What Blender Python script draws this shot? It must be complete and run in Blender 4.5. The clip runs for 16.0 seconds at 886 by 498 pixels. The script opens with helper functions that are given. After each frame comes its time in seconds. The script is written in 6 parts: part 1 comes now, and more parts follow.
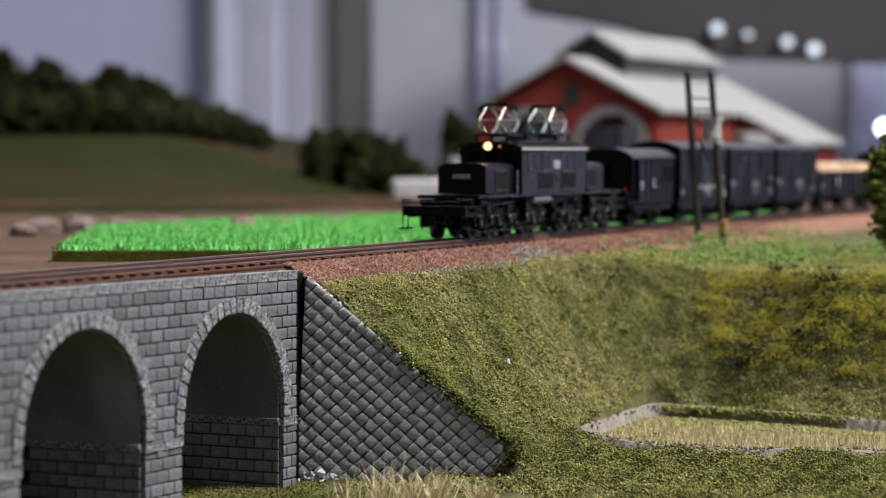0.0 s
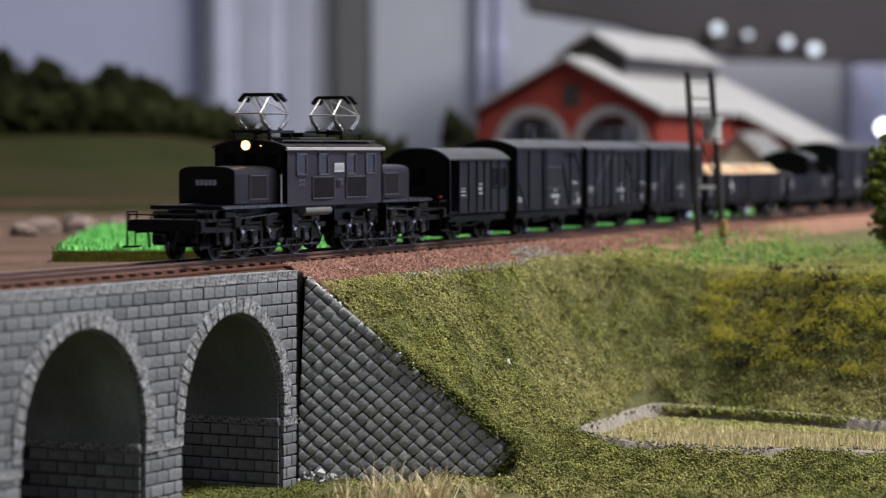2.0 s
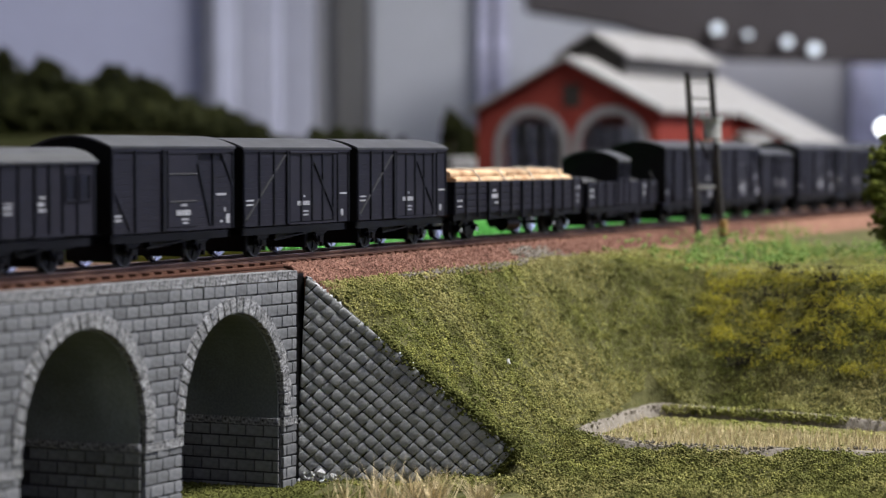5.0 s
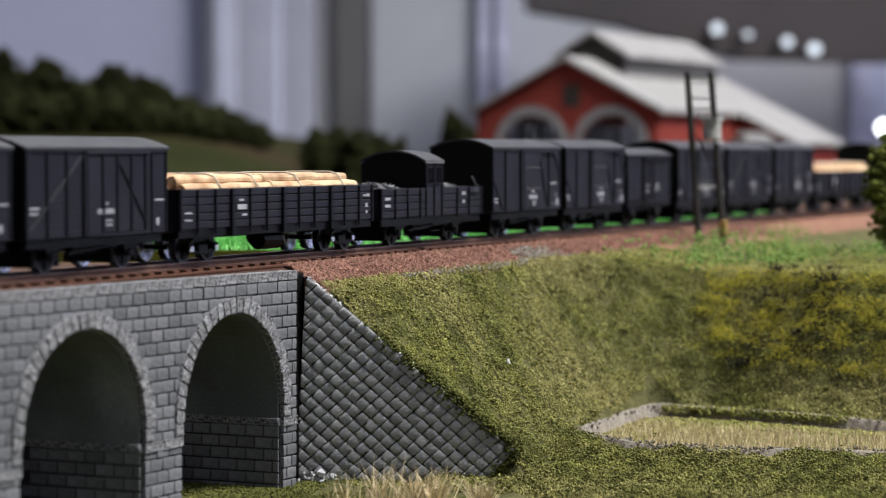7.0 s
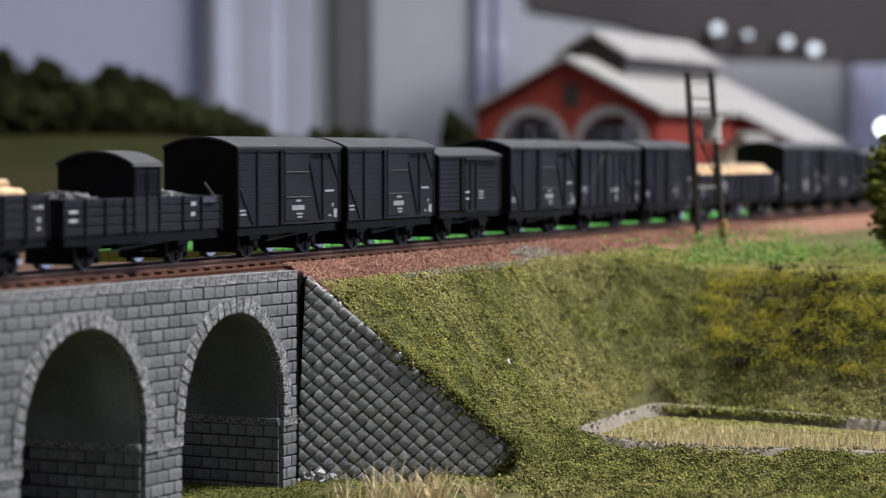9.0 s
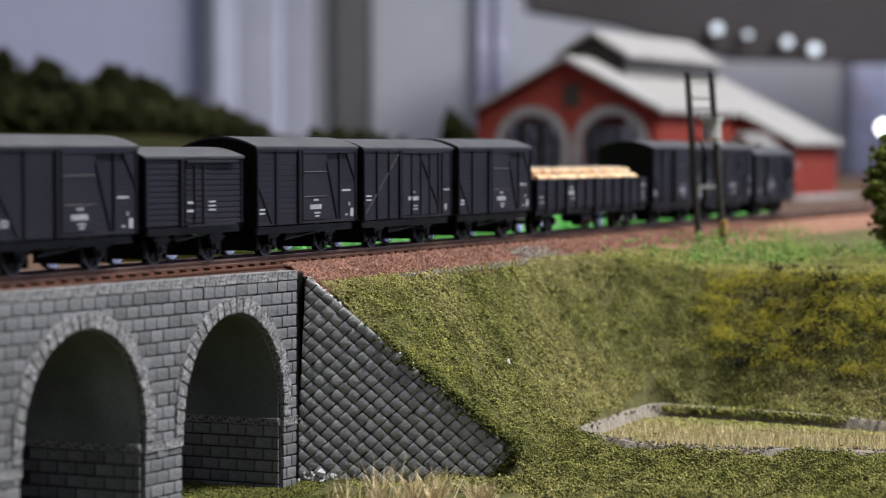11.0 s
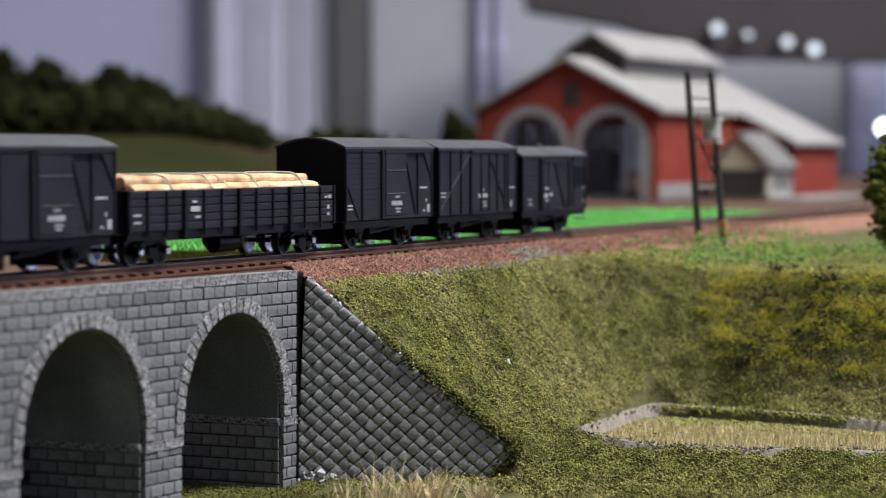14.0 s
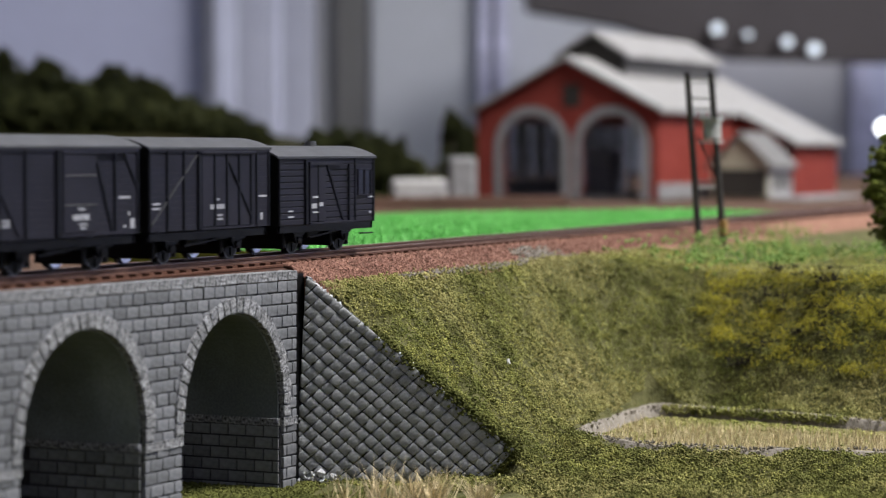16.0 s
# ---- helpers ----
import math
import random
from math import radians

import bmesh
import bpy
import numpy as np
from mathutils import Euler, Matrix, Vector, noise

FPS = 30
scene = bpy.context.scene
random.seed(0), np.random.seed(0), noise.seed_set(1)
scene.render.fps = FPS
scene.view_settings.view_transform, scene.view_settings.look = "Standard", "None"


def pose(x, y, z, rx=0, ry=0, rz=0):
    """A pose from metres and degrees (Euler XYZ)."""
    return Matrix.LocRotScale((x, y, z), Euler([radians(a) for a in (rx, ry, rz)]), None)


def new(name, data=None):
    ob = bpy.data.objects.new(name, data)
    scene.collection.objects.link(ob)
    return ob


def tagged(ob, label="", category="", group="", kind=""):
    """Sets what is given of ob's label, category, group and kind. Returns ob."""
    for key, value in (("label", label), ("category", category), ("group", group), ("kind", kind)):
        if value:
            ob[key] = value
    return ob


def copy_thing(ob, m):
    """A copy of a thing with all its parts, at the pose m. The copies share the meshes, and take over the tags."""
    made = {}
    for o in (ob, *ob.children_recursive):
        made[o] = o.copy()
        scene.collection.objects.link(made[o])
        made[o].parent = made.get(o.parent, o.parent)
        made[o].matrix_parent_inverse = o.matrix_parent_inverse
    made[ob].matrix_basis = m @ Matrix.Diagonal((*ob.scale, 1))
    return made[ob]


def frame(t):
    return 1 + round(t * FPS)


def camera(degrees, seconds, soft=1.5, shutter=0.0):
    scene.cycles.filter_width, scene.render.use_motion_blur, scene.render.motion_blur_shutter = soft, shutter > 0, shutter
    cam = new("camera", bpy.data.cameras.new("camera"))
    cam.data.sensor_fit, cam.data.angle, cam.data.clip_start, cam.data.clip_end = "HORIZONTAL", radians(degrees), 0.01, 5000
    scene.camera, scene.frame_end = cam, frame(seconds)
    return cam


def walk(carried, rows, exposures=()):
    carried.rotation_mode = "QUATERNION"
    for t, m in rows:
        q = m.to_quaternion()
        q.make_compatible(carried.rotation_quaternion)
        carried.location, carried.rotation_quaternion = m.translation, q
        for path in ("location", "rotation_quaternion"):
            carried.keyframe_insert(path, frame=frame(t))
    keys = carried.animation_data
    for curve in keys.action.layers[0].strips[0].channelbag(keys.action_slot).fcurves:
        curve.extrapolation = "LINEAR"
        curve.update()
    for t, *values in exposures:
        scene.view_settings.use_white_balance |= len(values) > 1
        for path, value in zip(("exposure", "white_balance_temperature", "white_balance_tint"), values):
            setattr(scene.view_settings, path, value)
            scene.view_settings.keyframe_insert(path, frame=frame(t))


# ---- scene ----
cam = camera(20.65, 16.0, soft=1.15, shutter=0.4)
cam.data.dof.use_dof = True
cam.data.dof.focus_distance = 0.525
cam.data.dof.aperture_fstop = 22.5
# the lens looks along the track at 24.7 degrees, 22 mm above the rails and 2.3 degrees down
EYE = pose(-0.4485, -0.2522, 0.0222, 90 - 2.33, 0, -90 + 24.72)
walk(cam, [(0, EYE), (16, EYE)], exposures=[(0, 0.0), (16, 0.0)])

# ---- light ----
world = bpy.data.worlds.new("room_air")
scene.world = world
world.use_nodes = True
world.node_tree.nodes["Background"].inputs[0].default_value = (0.62, 0.66, 0.80, 1)
world.node_tree.nodes["Background"].inputs[1].default_value = 0.12


def ceiling_lamp_light(x, y, z, sx, sy, watts, colour):
    data = bpy.data.lights.new("ceiling_light", "AREA")
    data.shape, data.size, data.size_y, data.energy, data.color = "RECTANGLE", sx, sy, watts, colour
    ob = new("ceiling_light", data)
    ob.matrix_basis = pose(x, y, z)
    return ob


ceiling_lamp_light(0.42, -0.92, 1.72, 1.0, 0.5, 112, (1.0, 0.975, 0.95))
ceiling_lamp_light(-1.2, 0.9, 1.72, 1.2, 0.5, 3.5, (1.0, 0.97, 0.94))
ceiling_lamp_light(1.7, 0.2, 1.72, 0.6, 1.6, 16, (0.96, 0.97, 1.0))
ceiling_lamp_light(1.6, 1.2, 1.72, 0.8, 0.5, 5, (0.92, 0.94, 1.0))

# ---- materials ----
MM = 0.001


def mat(name, col, rough=0.7, metal=0.0, col2=None, size=3.0, fine=0.6, bump=0.3, rand=0.0, island=0.0, spec=0.4, spread=0.5, grains=0.22, col3=None, big=45.0):
    """A surface with a broad mottling (size, in mm) from col to col2, a fine grain (fine, in mm) and relief."""
    m = bpy.data.materials.new(name)
    m.use_nodes = True
    nt = m.node_tree
    b = nt.nodes["Principled BSDF"]
    b.inputs["Roughness"].default_value = rough
    b.inputs["Metallic"].default_value = metal
    b.inputs["Specular IOR Level"].default_value = spec
    col2 = col2 or tuple(c * 0.72 for c in col)
    tc = nt.nodes.new("ShaderNodeTexCoord")
    n1 = nt.nodes.new("ShaderNodeTexNoise")
    n1.inputs["Scale"].default_value, n1.inputs["Detail"].default_value = 1000 / size, 3
    n2 = nt.nodes.new("ShaderNodeTexNoise")
    n2.inputs["Scale"].default_value, n2.inputs["Detail"].default_value = 1000 / fine, 2
    nt.links.new(tc.outputs["Object"], n1.inputs["Vector"])
    nt.links.new(tc.outputs["Object"], n2.inputs["Vector"])
    ramp = nt.nodes.new("ShaderNodeMapRange")
    ramp.inputs["From Min"].default_value, ramp.inputs["From Max"].default_value = 0.5 - spread / 2, 0.5 + spread / 2
    nt.links.new(n1.outputs["Fac"], ramp.inputs["Value"])
    mix = nt.nodes.new("ShaderNodeMix")
    mix.data_type = "RGBA"
    mix.inputs["A"].default_value, mix.inputs["B"].default_value = (*col, 1), (*col2, 1)
    nt.links.new(ramp.outputs["Result"], mix.inputs["Factor"])
    hsv = nt.nodes.new("ShaderNodeHueSaturation")
    colour = mix.outputs["Result"]
    if col3:
        n3 = nt.nodes.new("ShaderNodeTexNoise")
        n3.inputs["Scale"].default_value, n3.inputs["Detail"].default_value = 1000 / big, 4
        nt.links.new(tc.outputs["Object"], n3.inputs["Vector"])
        r3 = nt.nodes.new("ShaderNodeMapRange")
        r3.inputs["From Min"].default_value, r3.inputs["From Max"].default_value = 0.42, 0.66
        nt.links.new(n3.outputs["Fac"], r3.inputs["Value"])
        wide = nt.nodes.new("ShaderNodeMix")
        wide.data_type = "RGBA"
        wide.inputs["B"].default_value = (*col3, 1)
        nt.links.new(colour, wide.inputs["A"])
        nt.links.new(r3.outputs["Result"], wide.inputs["Factor"])
        colour = wide.outputs["Result"]
    nt.links.new(colour, hsv.inputs["Color"])
    grain = nt.nodes.new("ShaderNodeMapRange")
    grain.inputs["From Min"].default_value, grain.inputs["From Max"].default_value = 0.25, 0.75
    grain.inputs["To Min"].default_value, grain.inputs["To Max"].default_value = 1 - grains, 1 + grains
    nt.links.new(n2.outputs["Fac"], grain.inputs["Value"])
    value = grain.outputs["Result"]
    for amount, node, out in ((rand, "ShaderNodeObjectInfo", "Random"), (island, "ShaderNodeNewGeometry", "Random Per Island")):
        if amount:
            info = nt.nodes.new(node)
            r = nt.nodes.new("ShaderNodeMapRange")
            r.inputs["To Min"].default_value, r.inputs["To Max"].default_value = 1 - amount, 1 + amount
            nt.links.new(info.outputs[out], r.inputs["Value"])
            mul = nt.nodes.new("ShaderNodeMath")
            mul.operation = "MULTIPLY"
            nt.links.new(value, mul.inputs[0])
            nt.links.new(r.outputs["Result"], mul.inputs[1])
            value = mul.outputs[0]
    nt.links.new(value, hsv.inputs["Value"])
    nt.links.new(hsv.outputs["Color"], b.inputs["Base Color"])
    rr = nt.nodes.new("ShaderNodeMapRange")
    rr.inputs["To Min"].default_value, rr.inputs["To Max"].default_value = max(0.02, rough - 0.1), min(1, rough + 0.1)
    nt.links.new(n1.outputs["Fac"], rr.inputs["Value"])
    nt.links.new(rr.outputs["Result"], b.inputs["Roughness"])
    if bump:
        bp = nt.nodes.new("ShaderNodeBump")
        bp.inputs["Strength"].default_value, bp.inputs["Distance"].default_value = bump, fine * MM * 0.5
        nt.links.new(n2.outputs["Fac"], bp.inputs["Height"])
        nt.links.new(bp.outputs["Normal"], b.inputs["Normal"])
    return m


def glow(name, col, strength):
    m = bpy.data.materials.new(name)
    m.use_nodes = True
    b = m.node_tree.nodes["Principled BSDF"]
    b.inputs["Base Color"].default_value = (*col, 1)
    b.inputs["Emission Color"].default_value = (*col, 1)
    b.inputs["Emission Strength"].default_value = strength
    return m


STONE = mat("grey_stone", (0.195, 0.201, 0.216), 0.85, col2=(0.125, 0.13, 0.141), size=5, fine=0.35, bump=0.6, rand=0.2, spec=0.08)
STONE_ROUGH = mat("rough_stone", (0.35, 0.357, 0.375), 0.9, col2=(0.035, 0.036, 0.039), size=0.55, fine=0.3, bump=1.0, rand=0.12, spread=0.4, grains=0.4, spec=0.08)
MORTAR = mat("dark_mortar", (0.045, 0.045, 0.052), 0.95, size=4, fine=0.3)
INNER = mat("inner_stone", (0.23, 0.242, 0.25), 0.85, col2=(0.12, 0.127, 0.132), size=7, fine=0.4, bump=0.4, rand=0.2, spec=0.08)
VAULT = mat("smooth_vault", (0.23, 0.26, 0.262), 0.4, col2=(0.085, 0.098, 0.098), size=16, fine=0.5, bump=0.1, col3=(0.11, 0.125, 0.125), big=30)
SLATE = mat("dark_pitching_stone", (0.36, 0.375, 0.385), 0.7, col2=(0.235, 0.247, 0.255), size=2.4, fine=0.4, bump=0.5, rand=0.13, spec=0.12, col3=(0.27, 0.265, 0.255), big=12)
JOINT = mat("wing_wall_joint", (0.022, 0.023, 0.026), 0.9, size=3, fine=0.4)
PLASTER = mat("chipped_plaster", (0.75, 0.76, 0.78), 0.8, size=2, fine=0.3)
TURF = mat("turf_base", (0.105, 0.10, 0.042), 0.95, col2=(0.045, 0.048, 0.018), size=9, fine=0.8, bump=1.0, spec=0.1)
CLUMP = mat("turf_flock", (0.23, 0.232, 0.07), 0.95, col2=(0.105, 0.117, 0.034), size=7, fine=0.5, bump=0.3, island=0.3, spec=0.04, spread=0.3, col3=(0.285, 0.262, 0.108), big=42)
MOSS = mat("dark_moss", (0.115, 0.12, 0.036), 0.95, col2=(0.048, 0.054, 0.016), size=8, fine=0.5, bump=0.3, island=0.3, spec=0.04)
FOAM_YELLOW = mat("yellow_foam", (0.45, 0.40, 0.048), 0.95, col2=(0.25, 0.245, 0.04), size=9, fine=0.5, bump=0.3, island=0.2, spec=0.06)
FOAM_DARK = mat("dark_foam", (0.035, 0.032, 0.022), 0.95, size=5, fine=0.5, island=0.4, spec=0.1)
FOAM_GREEN = mat("green_foam", (0.25, 0.36, 0.10), 0.95, col2=(0.10, 0.20, 0.05), size=8, fine=0.6, island=0.25, spec=0.06)
FOAM_LIME = mat("lime_foam", (0.56, 0.54, 0.15), 0.95, col2=(0.28, 0.31, 0.07), size=12, fine=0.6, island=0.3, spec=0.06)
LEAF_DARK = mat("dark_leaf", (0.027, 0.030, 0.010), 0.95, col2=(0.008, 0.010, 0.005), size=14, fine=1.5, island=0.5, spec=0.06)
LEAF_OLIVE = mat("olive_leaf", (0.14, 0.16, 0.03), 0.95, col2=(0.04, 0.05, 0.012), size=8, fine=0.8, island=0.45, spec=0.1)
BLADE = mat("green_grass_fibre", (0.19, 0.50, 0.15), 0.75, col2=(0.11, 0.38, 0.08), size=12, fine=1.0, bump=0, island=0.3, spec=0.2)
BLADE_BED = mat("green_mat", (0.07, 0.34, 0.06), 0.9, size=10, fine=0.8)
HEDGE = mat("olive_mat_edge", (0.115, 0.12, 0.018), 0.95, col2=(0.05, 0.055, 0.01), size=6, fine=0.8, bump=1, spec=0.08)
STRAW = mat("straw_fibre", (0.70, 0.60, 0.40), 0.8, col2=(0.48, 0.39, 0.23), size=5, fine=0.5, bump=0, island=0.35, spec=0.08)
PADDY = mat("paddy_mud", (0.16, 0.14, 0.06), 0.9, col2=(0.10, 0.10, 0.03), size=6, fine=0.6, bump=0.8, spec=0.08)
RIM = mat("grey_mud_rim", (0.27, 0.245, 0.215), 0.9, col2=(0.12, 0.105, 0.085), size=1.5, fine=0.5, bump=0.8, spec=0.08)
BALLAST = mat("brown_ballast", (0.24, 0.13, 0.092), 0.9, col2=(0.16, 0.085, 0.06), size=3, fine=0.4, bump=1, spec=0.08)
GRANULE = mat("ballast_granule", (0.255, 0.14, 0.105), 0.9, col2=(0.165, 0.088, 0.068), size=8, fine=0.4, island=0.4, spec=0.08)
EARTH = mat("brown_earth", (0.115, 0.068, 0.05), 0.95, col2=(0.06, 0.04, 0.028), size=30, fine=2, bump=0.6, spec=0.08)
MEADOW = mat("meadow_ground", (0.023, 0.025, 0.007), 0.95, col2=(0.015, 0.018, 0.005), size=45, fine=3, bump=0.6, spec=0.05, col3=(0.032, 0.022, 0.012), big=160)
RAIL_SIDE = mat("rusty_rail", (0.125, 0.066, 0.048), 0.6, metal=0.2, size=6, fine=0.5, bump=0.2)
RAIL_TOP = mat("worn_rail_top", (0.42, 0.33, 0.29), 0.34, metal=0.8, size=8, fine=0.5, bump=0.1)
ARM = mat("pale_arm_metal", (0.42, 0.40, 0.38), 0.4, metal=0.7, size=3, fine=0.4, bump=0.05)
TANK = mat("dull_tank_paint", (0.12, 0.12, 0.12), 0.45, size=3, fine=0.5)
SLEEPER = mat("brown_sleeper", (0.085, 0.040, 0.027), 0.8, size=2, fine=0.4, rand=0.15, bump=0.3, spec=0.1)
DECK = mat("brown_track_base", (0.06, 0.03, 0.022), 0.85, size=4, fine=0.5, bump=0.6, spec=0.1)
BLACK = mat("black_wagon_paint", (0.0135, 0.0138, 0.0215), 0.5, col2=(0.0095, 0.0098, 0.0155), size=9, fine=0.5, bump=0.06, spec=0.11, col3=(0.0165, 0.0162, 0.0235), big=25)
# wagon ends and the open joint: their shade is put into this black
SHADED_BLACK = mat("sooty_end_paint", (0.004, 0.004, 0.0045), 0.6, size=6, fine=0.5, bump=0.05, spec=0.12)
BLACK_RIB = mat("black_rib_paint", (0.004, 0.0045, 0.008), 0.5, size=5, fine=0.5, bump=0.05, spec=0.15)
ROOF = mat("grey_roof_paint", (0.032, 0.033, 0.036), 0.48, col2=(0.021, 0.022, 0.025), size=12, fine=0.6, bump=0.08)
UNDER = mat("underframe_black", (0.003, 0.003, 0.004), 0.36, size=4, fine=0.5, bump=0.15, spec=0.1)
LOCO = mat("loco_grape_brown", (0.024, 0.0205, 0.031), 0.42, col2=(0.019, 0.0165, 0.025), size=10, fine=0.5, bump=0.04, spec=0.13)
LOCO_DARK = mat("loco_dark_grille", (0.010, 0.0075, 0.009), 0.6, size=3, fine=0.4, bump=0.2, spec=0.15)
LOCO_BLACK = mat("loco_black", (0.0034, 0.003, 0.0034), 0.34, size=4, fine=0.5, bump=0.15, spec=0.14)
# darker LOCO for the bonnets; shading of their rounded form is in the colour
BONNET_SHADED = mat("loco_bonnet_paint", (0.012, 0.010, 0.013), 0.36, col2=(0.008, 0.007, 0.009), size=8, fine=0.5, bump=0.05, spec=0.16)
LOCO_TRIM = mat("loco_worn_edge", (0.06, 0.056, 0.068), 0.4, size=4, fine=0.4, bump=0.05, spec=0.3)
TRIM = mat("pale_rain_strip", (0.46, 0.44, 0.42), 0.4, metal=0.4, size=6, fine=0.5, bump=0)
SILVER = mat("silver_metal", (0.72, 0.72, 0.74), 0.25, metal=1.0, size=3, fine=0.5, bump=0)
STEEL = mat("nickel_steel", (0.84, 0.86, 0.95), 0.3, metal=1.0, size=2, fine=0.4, bump=0.05)
WHEEL = mat("wheel_metal", (0.11, 0.11, 0.12), 0.28, metal=1.0, size=2, fine=0.4, bump=0.08)
WHITE = mat("white_lettering", (0.37, 0.38, 0.42), 0.6, size=1, fine=0.25, bump=0)
MARK_DIM = mat("dim_lettering", (0.30, 0.31, 0.34), 0.6, size=1, fine=0.25, bump=0)
RED_LENS = glow("red_lens", (0.32, 0.02, 0.02), 0.05)
LAMP_GLOW = glow("warm_lamp", (1.0, 0.60, 0.24), 3.6)
LOG = mat("peeled_log", (0.68, 0.50, 0.31), 0.7, col2=(0.36, 0.21, 0.11), size=5, fine=0.5, bump=0.4, rand=0.2, spread=0.42)
TWINE = mat("pale_twine", (0.55, 0.50, 0.42), 0.8, size=1, fine=0.3)
COAL = mat("coal", (0.06, 0.062, 0.068), 0.45, size=2, fine=0.4, island=0.5, bump=0.3)
BROWN_IN = mat("brown_wagon_inside", (0.075, 0.035, 0.03), 0.7, size=4, fine=0.5)
GLASS = mat("dark_window_glass", (0.002, 0.002, 0.003), 0.15, size=5, fine=1, bump=0, spec=0.06)
PANE = mat("dusky_cab_glass", (0.010, 0.010, 0.015), 0.2, size=3, fine=1, bump=0, spec=0.2)
BRICK = mat("red_brick_wall", (0.24, 0.048, 0.036), 0.8, col2=(0.18, 0.034, 0.027), size=12, fine=1.2, bump=0.4, spec=0.08)
SHED_STONE = mat("shed_grey_trim", (0.27, 0.27, 0.275), 0.8, size=6, fine=0.8, spec=0.08)
SHED_ROOF = mat("pale_sheet_roof", (0.29, 0.285, 0.285), 0.7, col2=(0.23, 0.225, 0.22), size=20, fine=1.5, spec=0.08)
SHED_DARK = mat("shed_dark_wood", (0.035, 0.032, 0.027), 0.8, size=6, fine=0.8)
SHED_IN = mat("shed_inside", (0.38, 0.36, 0.35), 0.9, size=20, fine=1)
CREAM = mat("cream_board", (0.48, 0.46, 0.34), 0.8, size=8, fine=1)
HUT_ROOF = mat("grey_hut_roof", (0.16, 0.157, 0.153), 0.75, size=8, fine=1)
PALE = mat("pale_paint", (0.42, 0.415, 0.41), 0.7, size=8, fine=1)
POLE = mat("tarred_pole", (0.03, 0.027, 0.024), 0.8, size=2, fine=0.5)
ZINC = mat("grey_zinc", (0.38, 0.385, 0.37), 0.6, size=2, fine=0.5)
OCHRE = mat("ochre_paint", (0.32, 0.19, 0.05), 0.7, size=2, fine=0.5)
BARK = mat("bark", (0.06, 0.045, 0.03), 0.9, size=2, fine=0.5)
ROCK = mat("pinkish_rock", (0.20, 0.155, 0.14), 0.9, col2=(0.12, 0.085, 0.07), size=8, fine=1, bump=0.8, spec=0.08)
WALL = mat("lavender_wall", (0.37, 0.39, 0.52), 0.8, col2=(0.30, 0.32, 0.44), size=700, fine=20, bump=0.02, grains=0.03)
WALL_PALE = mat("pale_panel", (0.39, 0.41, 0.46), 0.7, col2=(0.33, 0.35, 0.40), size=500, fine=20, bump=0.02, grains=0.03)
CURTAIN_LIT = mat("pale_curtain", (0.56, 0.585, 0.72), 0.6, size=200, fine=15, bump=0.02, grains=0.03)
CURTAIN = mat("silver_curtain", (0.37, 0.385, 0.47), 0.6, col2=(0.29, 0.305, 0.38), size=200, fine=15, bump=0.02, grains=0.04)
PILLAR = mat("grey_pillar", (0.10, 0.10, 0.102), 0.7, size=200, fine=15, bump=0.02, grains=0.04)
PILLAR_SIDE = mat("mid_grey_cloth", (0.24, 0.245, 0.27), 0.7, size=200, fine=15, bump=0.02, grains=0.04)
WALL_GREY = mat("grey_panel", (0.34, 0.345, 0.39), 0.7, col2=(0.27, 0.275, 0.31), size=400, fine=20, bump=0.02, grains=0.03)
FRAME_BLUE = mat("lavender_frame", (0.45, 0.46, 0.62), 0.5, size=100, fine=10, bump=0.05)
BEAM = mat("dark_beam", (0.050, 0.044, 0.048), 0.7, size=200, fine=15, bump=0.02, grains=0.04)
FLOOR = mat("hall_floor", (0.25, 0.24, 0.23), 0.5, size=300, fine=10, bump=0.05)
CEILING = mat("hall_ceiling", (0.55, 0.55, 0.56), 0.9, size=500, fine=20, bump=0.05)
# glow behind the assumed, unseen side window
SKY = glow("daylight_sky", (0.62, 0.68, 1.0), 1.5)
TUBE = glow("cool_lamp", (0.92, 0.96, 1.0), 3.0)
SPOT = glow("spot_lamp", (0.80, 0.90, 1.0), 0.5)


# ---- mesh tools, all in millimetres ----
def place(x, y, z, rx=0, ry=0, rz=0):
    return pose(x * MM, y * MM, z * MM, rx, ry, rz)


def thing(name, x=0, y=0, z=0, rz=0, label="", category="", group="", kind=""):
    ob = new(name)
    ob.empty_display_size = 0.005
    ob.matrix_basis = place(x, y, z, 0, 0, rz)
    return tagged(ob, label, category, group, kind)


def part(name, bm, material, parent=None, label="", at=None, smooth=False):
    me = bpy.data.meshes.new(name)
    bmesh.ops.scale(bm, vec=(MM, MM, MM), verts=bm.verts)
    bmesh.ops.recalc_face_normals(bm, faces=bm.faces)
    if smooth:
        for f in bm.faces:
            f.smooth = True
    bm.to_mesh(me)
    bm.free()
    for m in material if isinstance(material, (list, tuple)) else [material]:
        me.materials.append(m)
    ob = new(name, me)
    if parent:
        ob.parent = parent
    if at:
        ob.location = [c * MM for c in at]
    if label:
        ob["label"] = label
    return ob


def again(ob, at, rx=0, ry=0, rz=0, scale=None, parent=None):
    """A further piece on the same mesh."""
    o = new(ob.name.split(".")[0], ob.data)
    o.parent = parent or ob.parent
    o.matrix_basis = place(*at, rx, ry, rz)
    if scale:
        o.scale = scale
    return o


def BM():
    return bmesh.new()


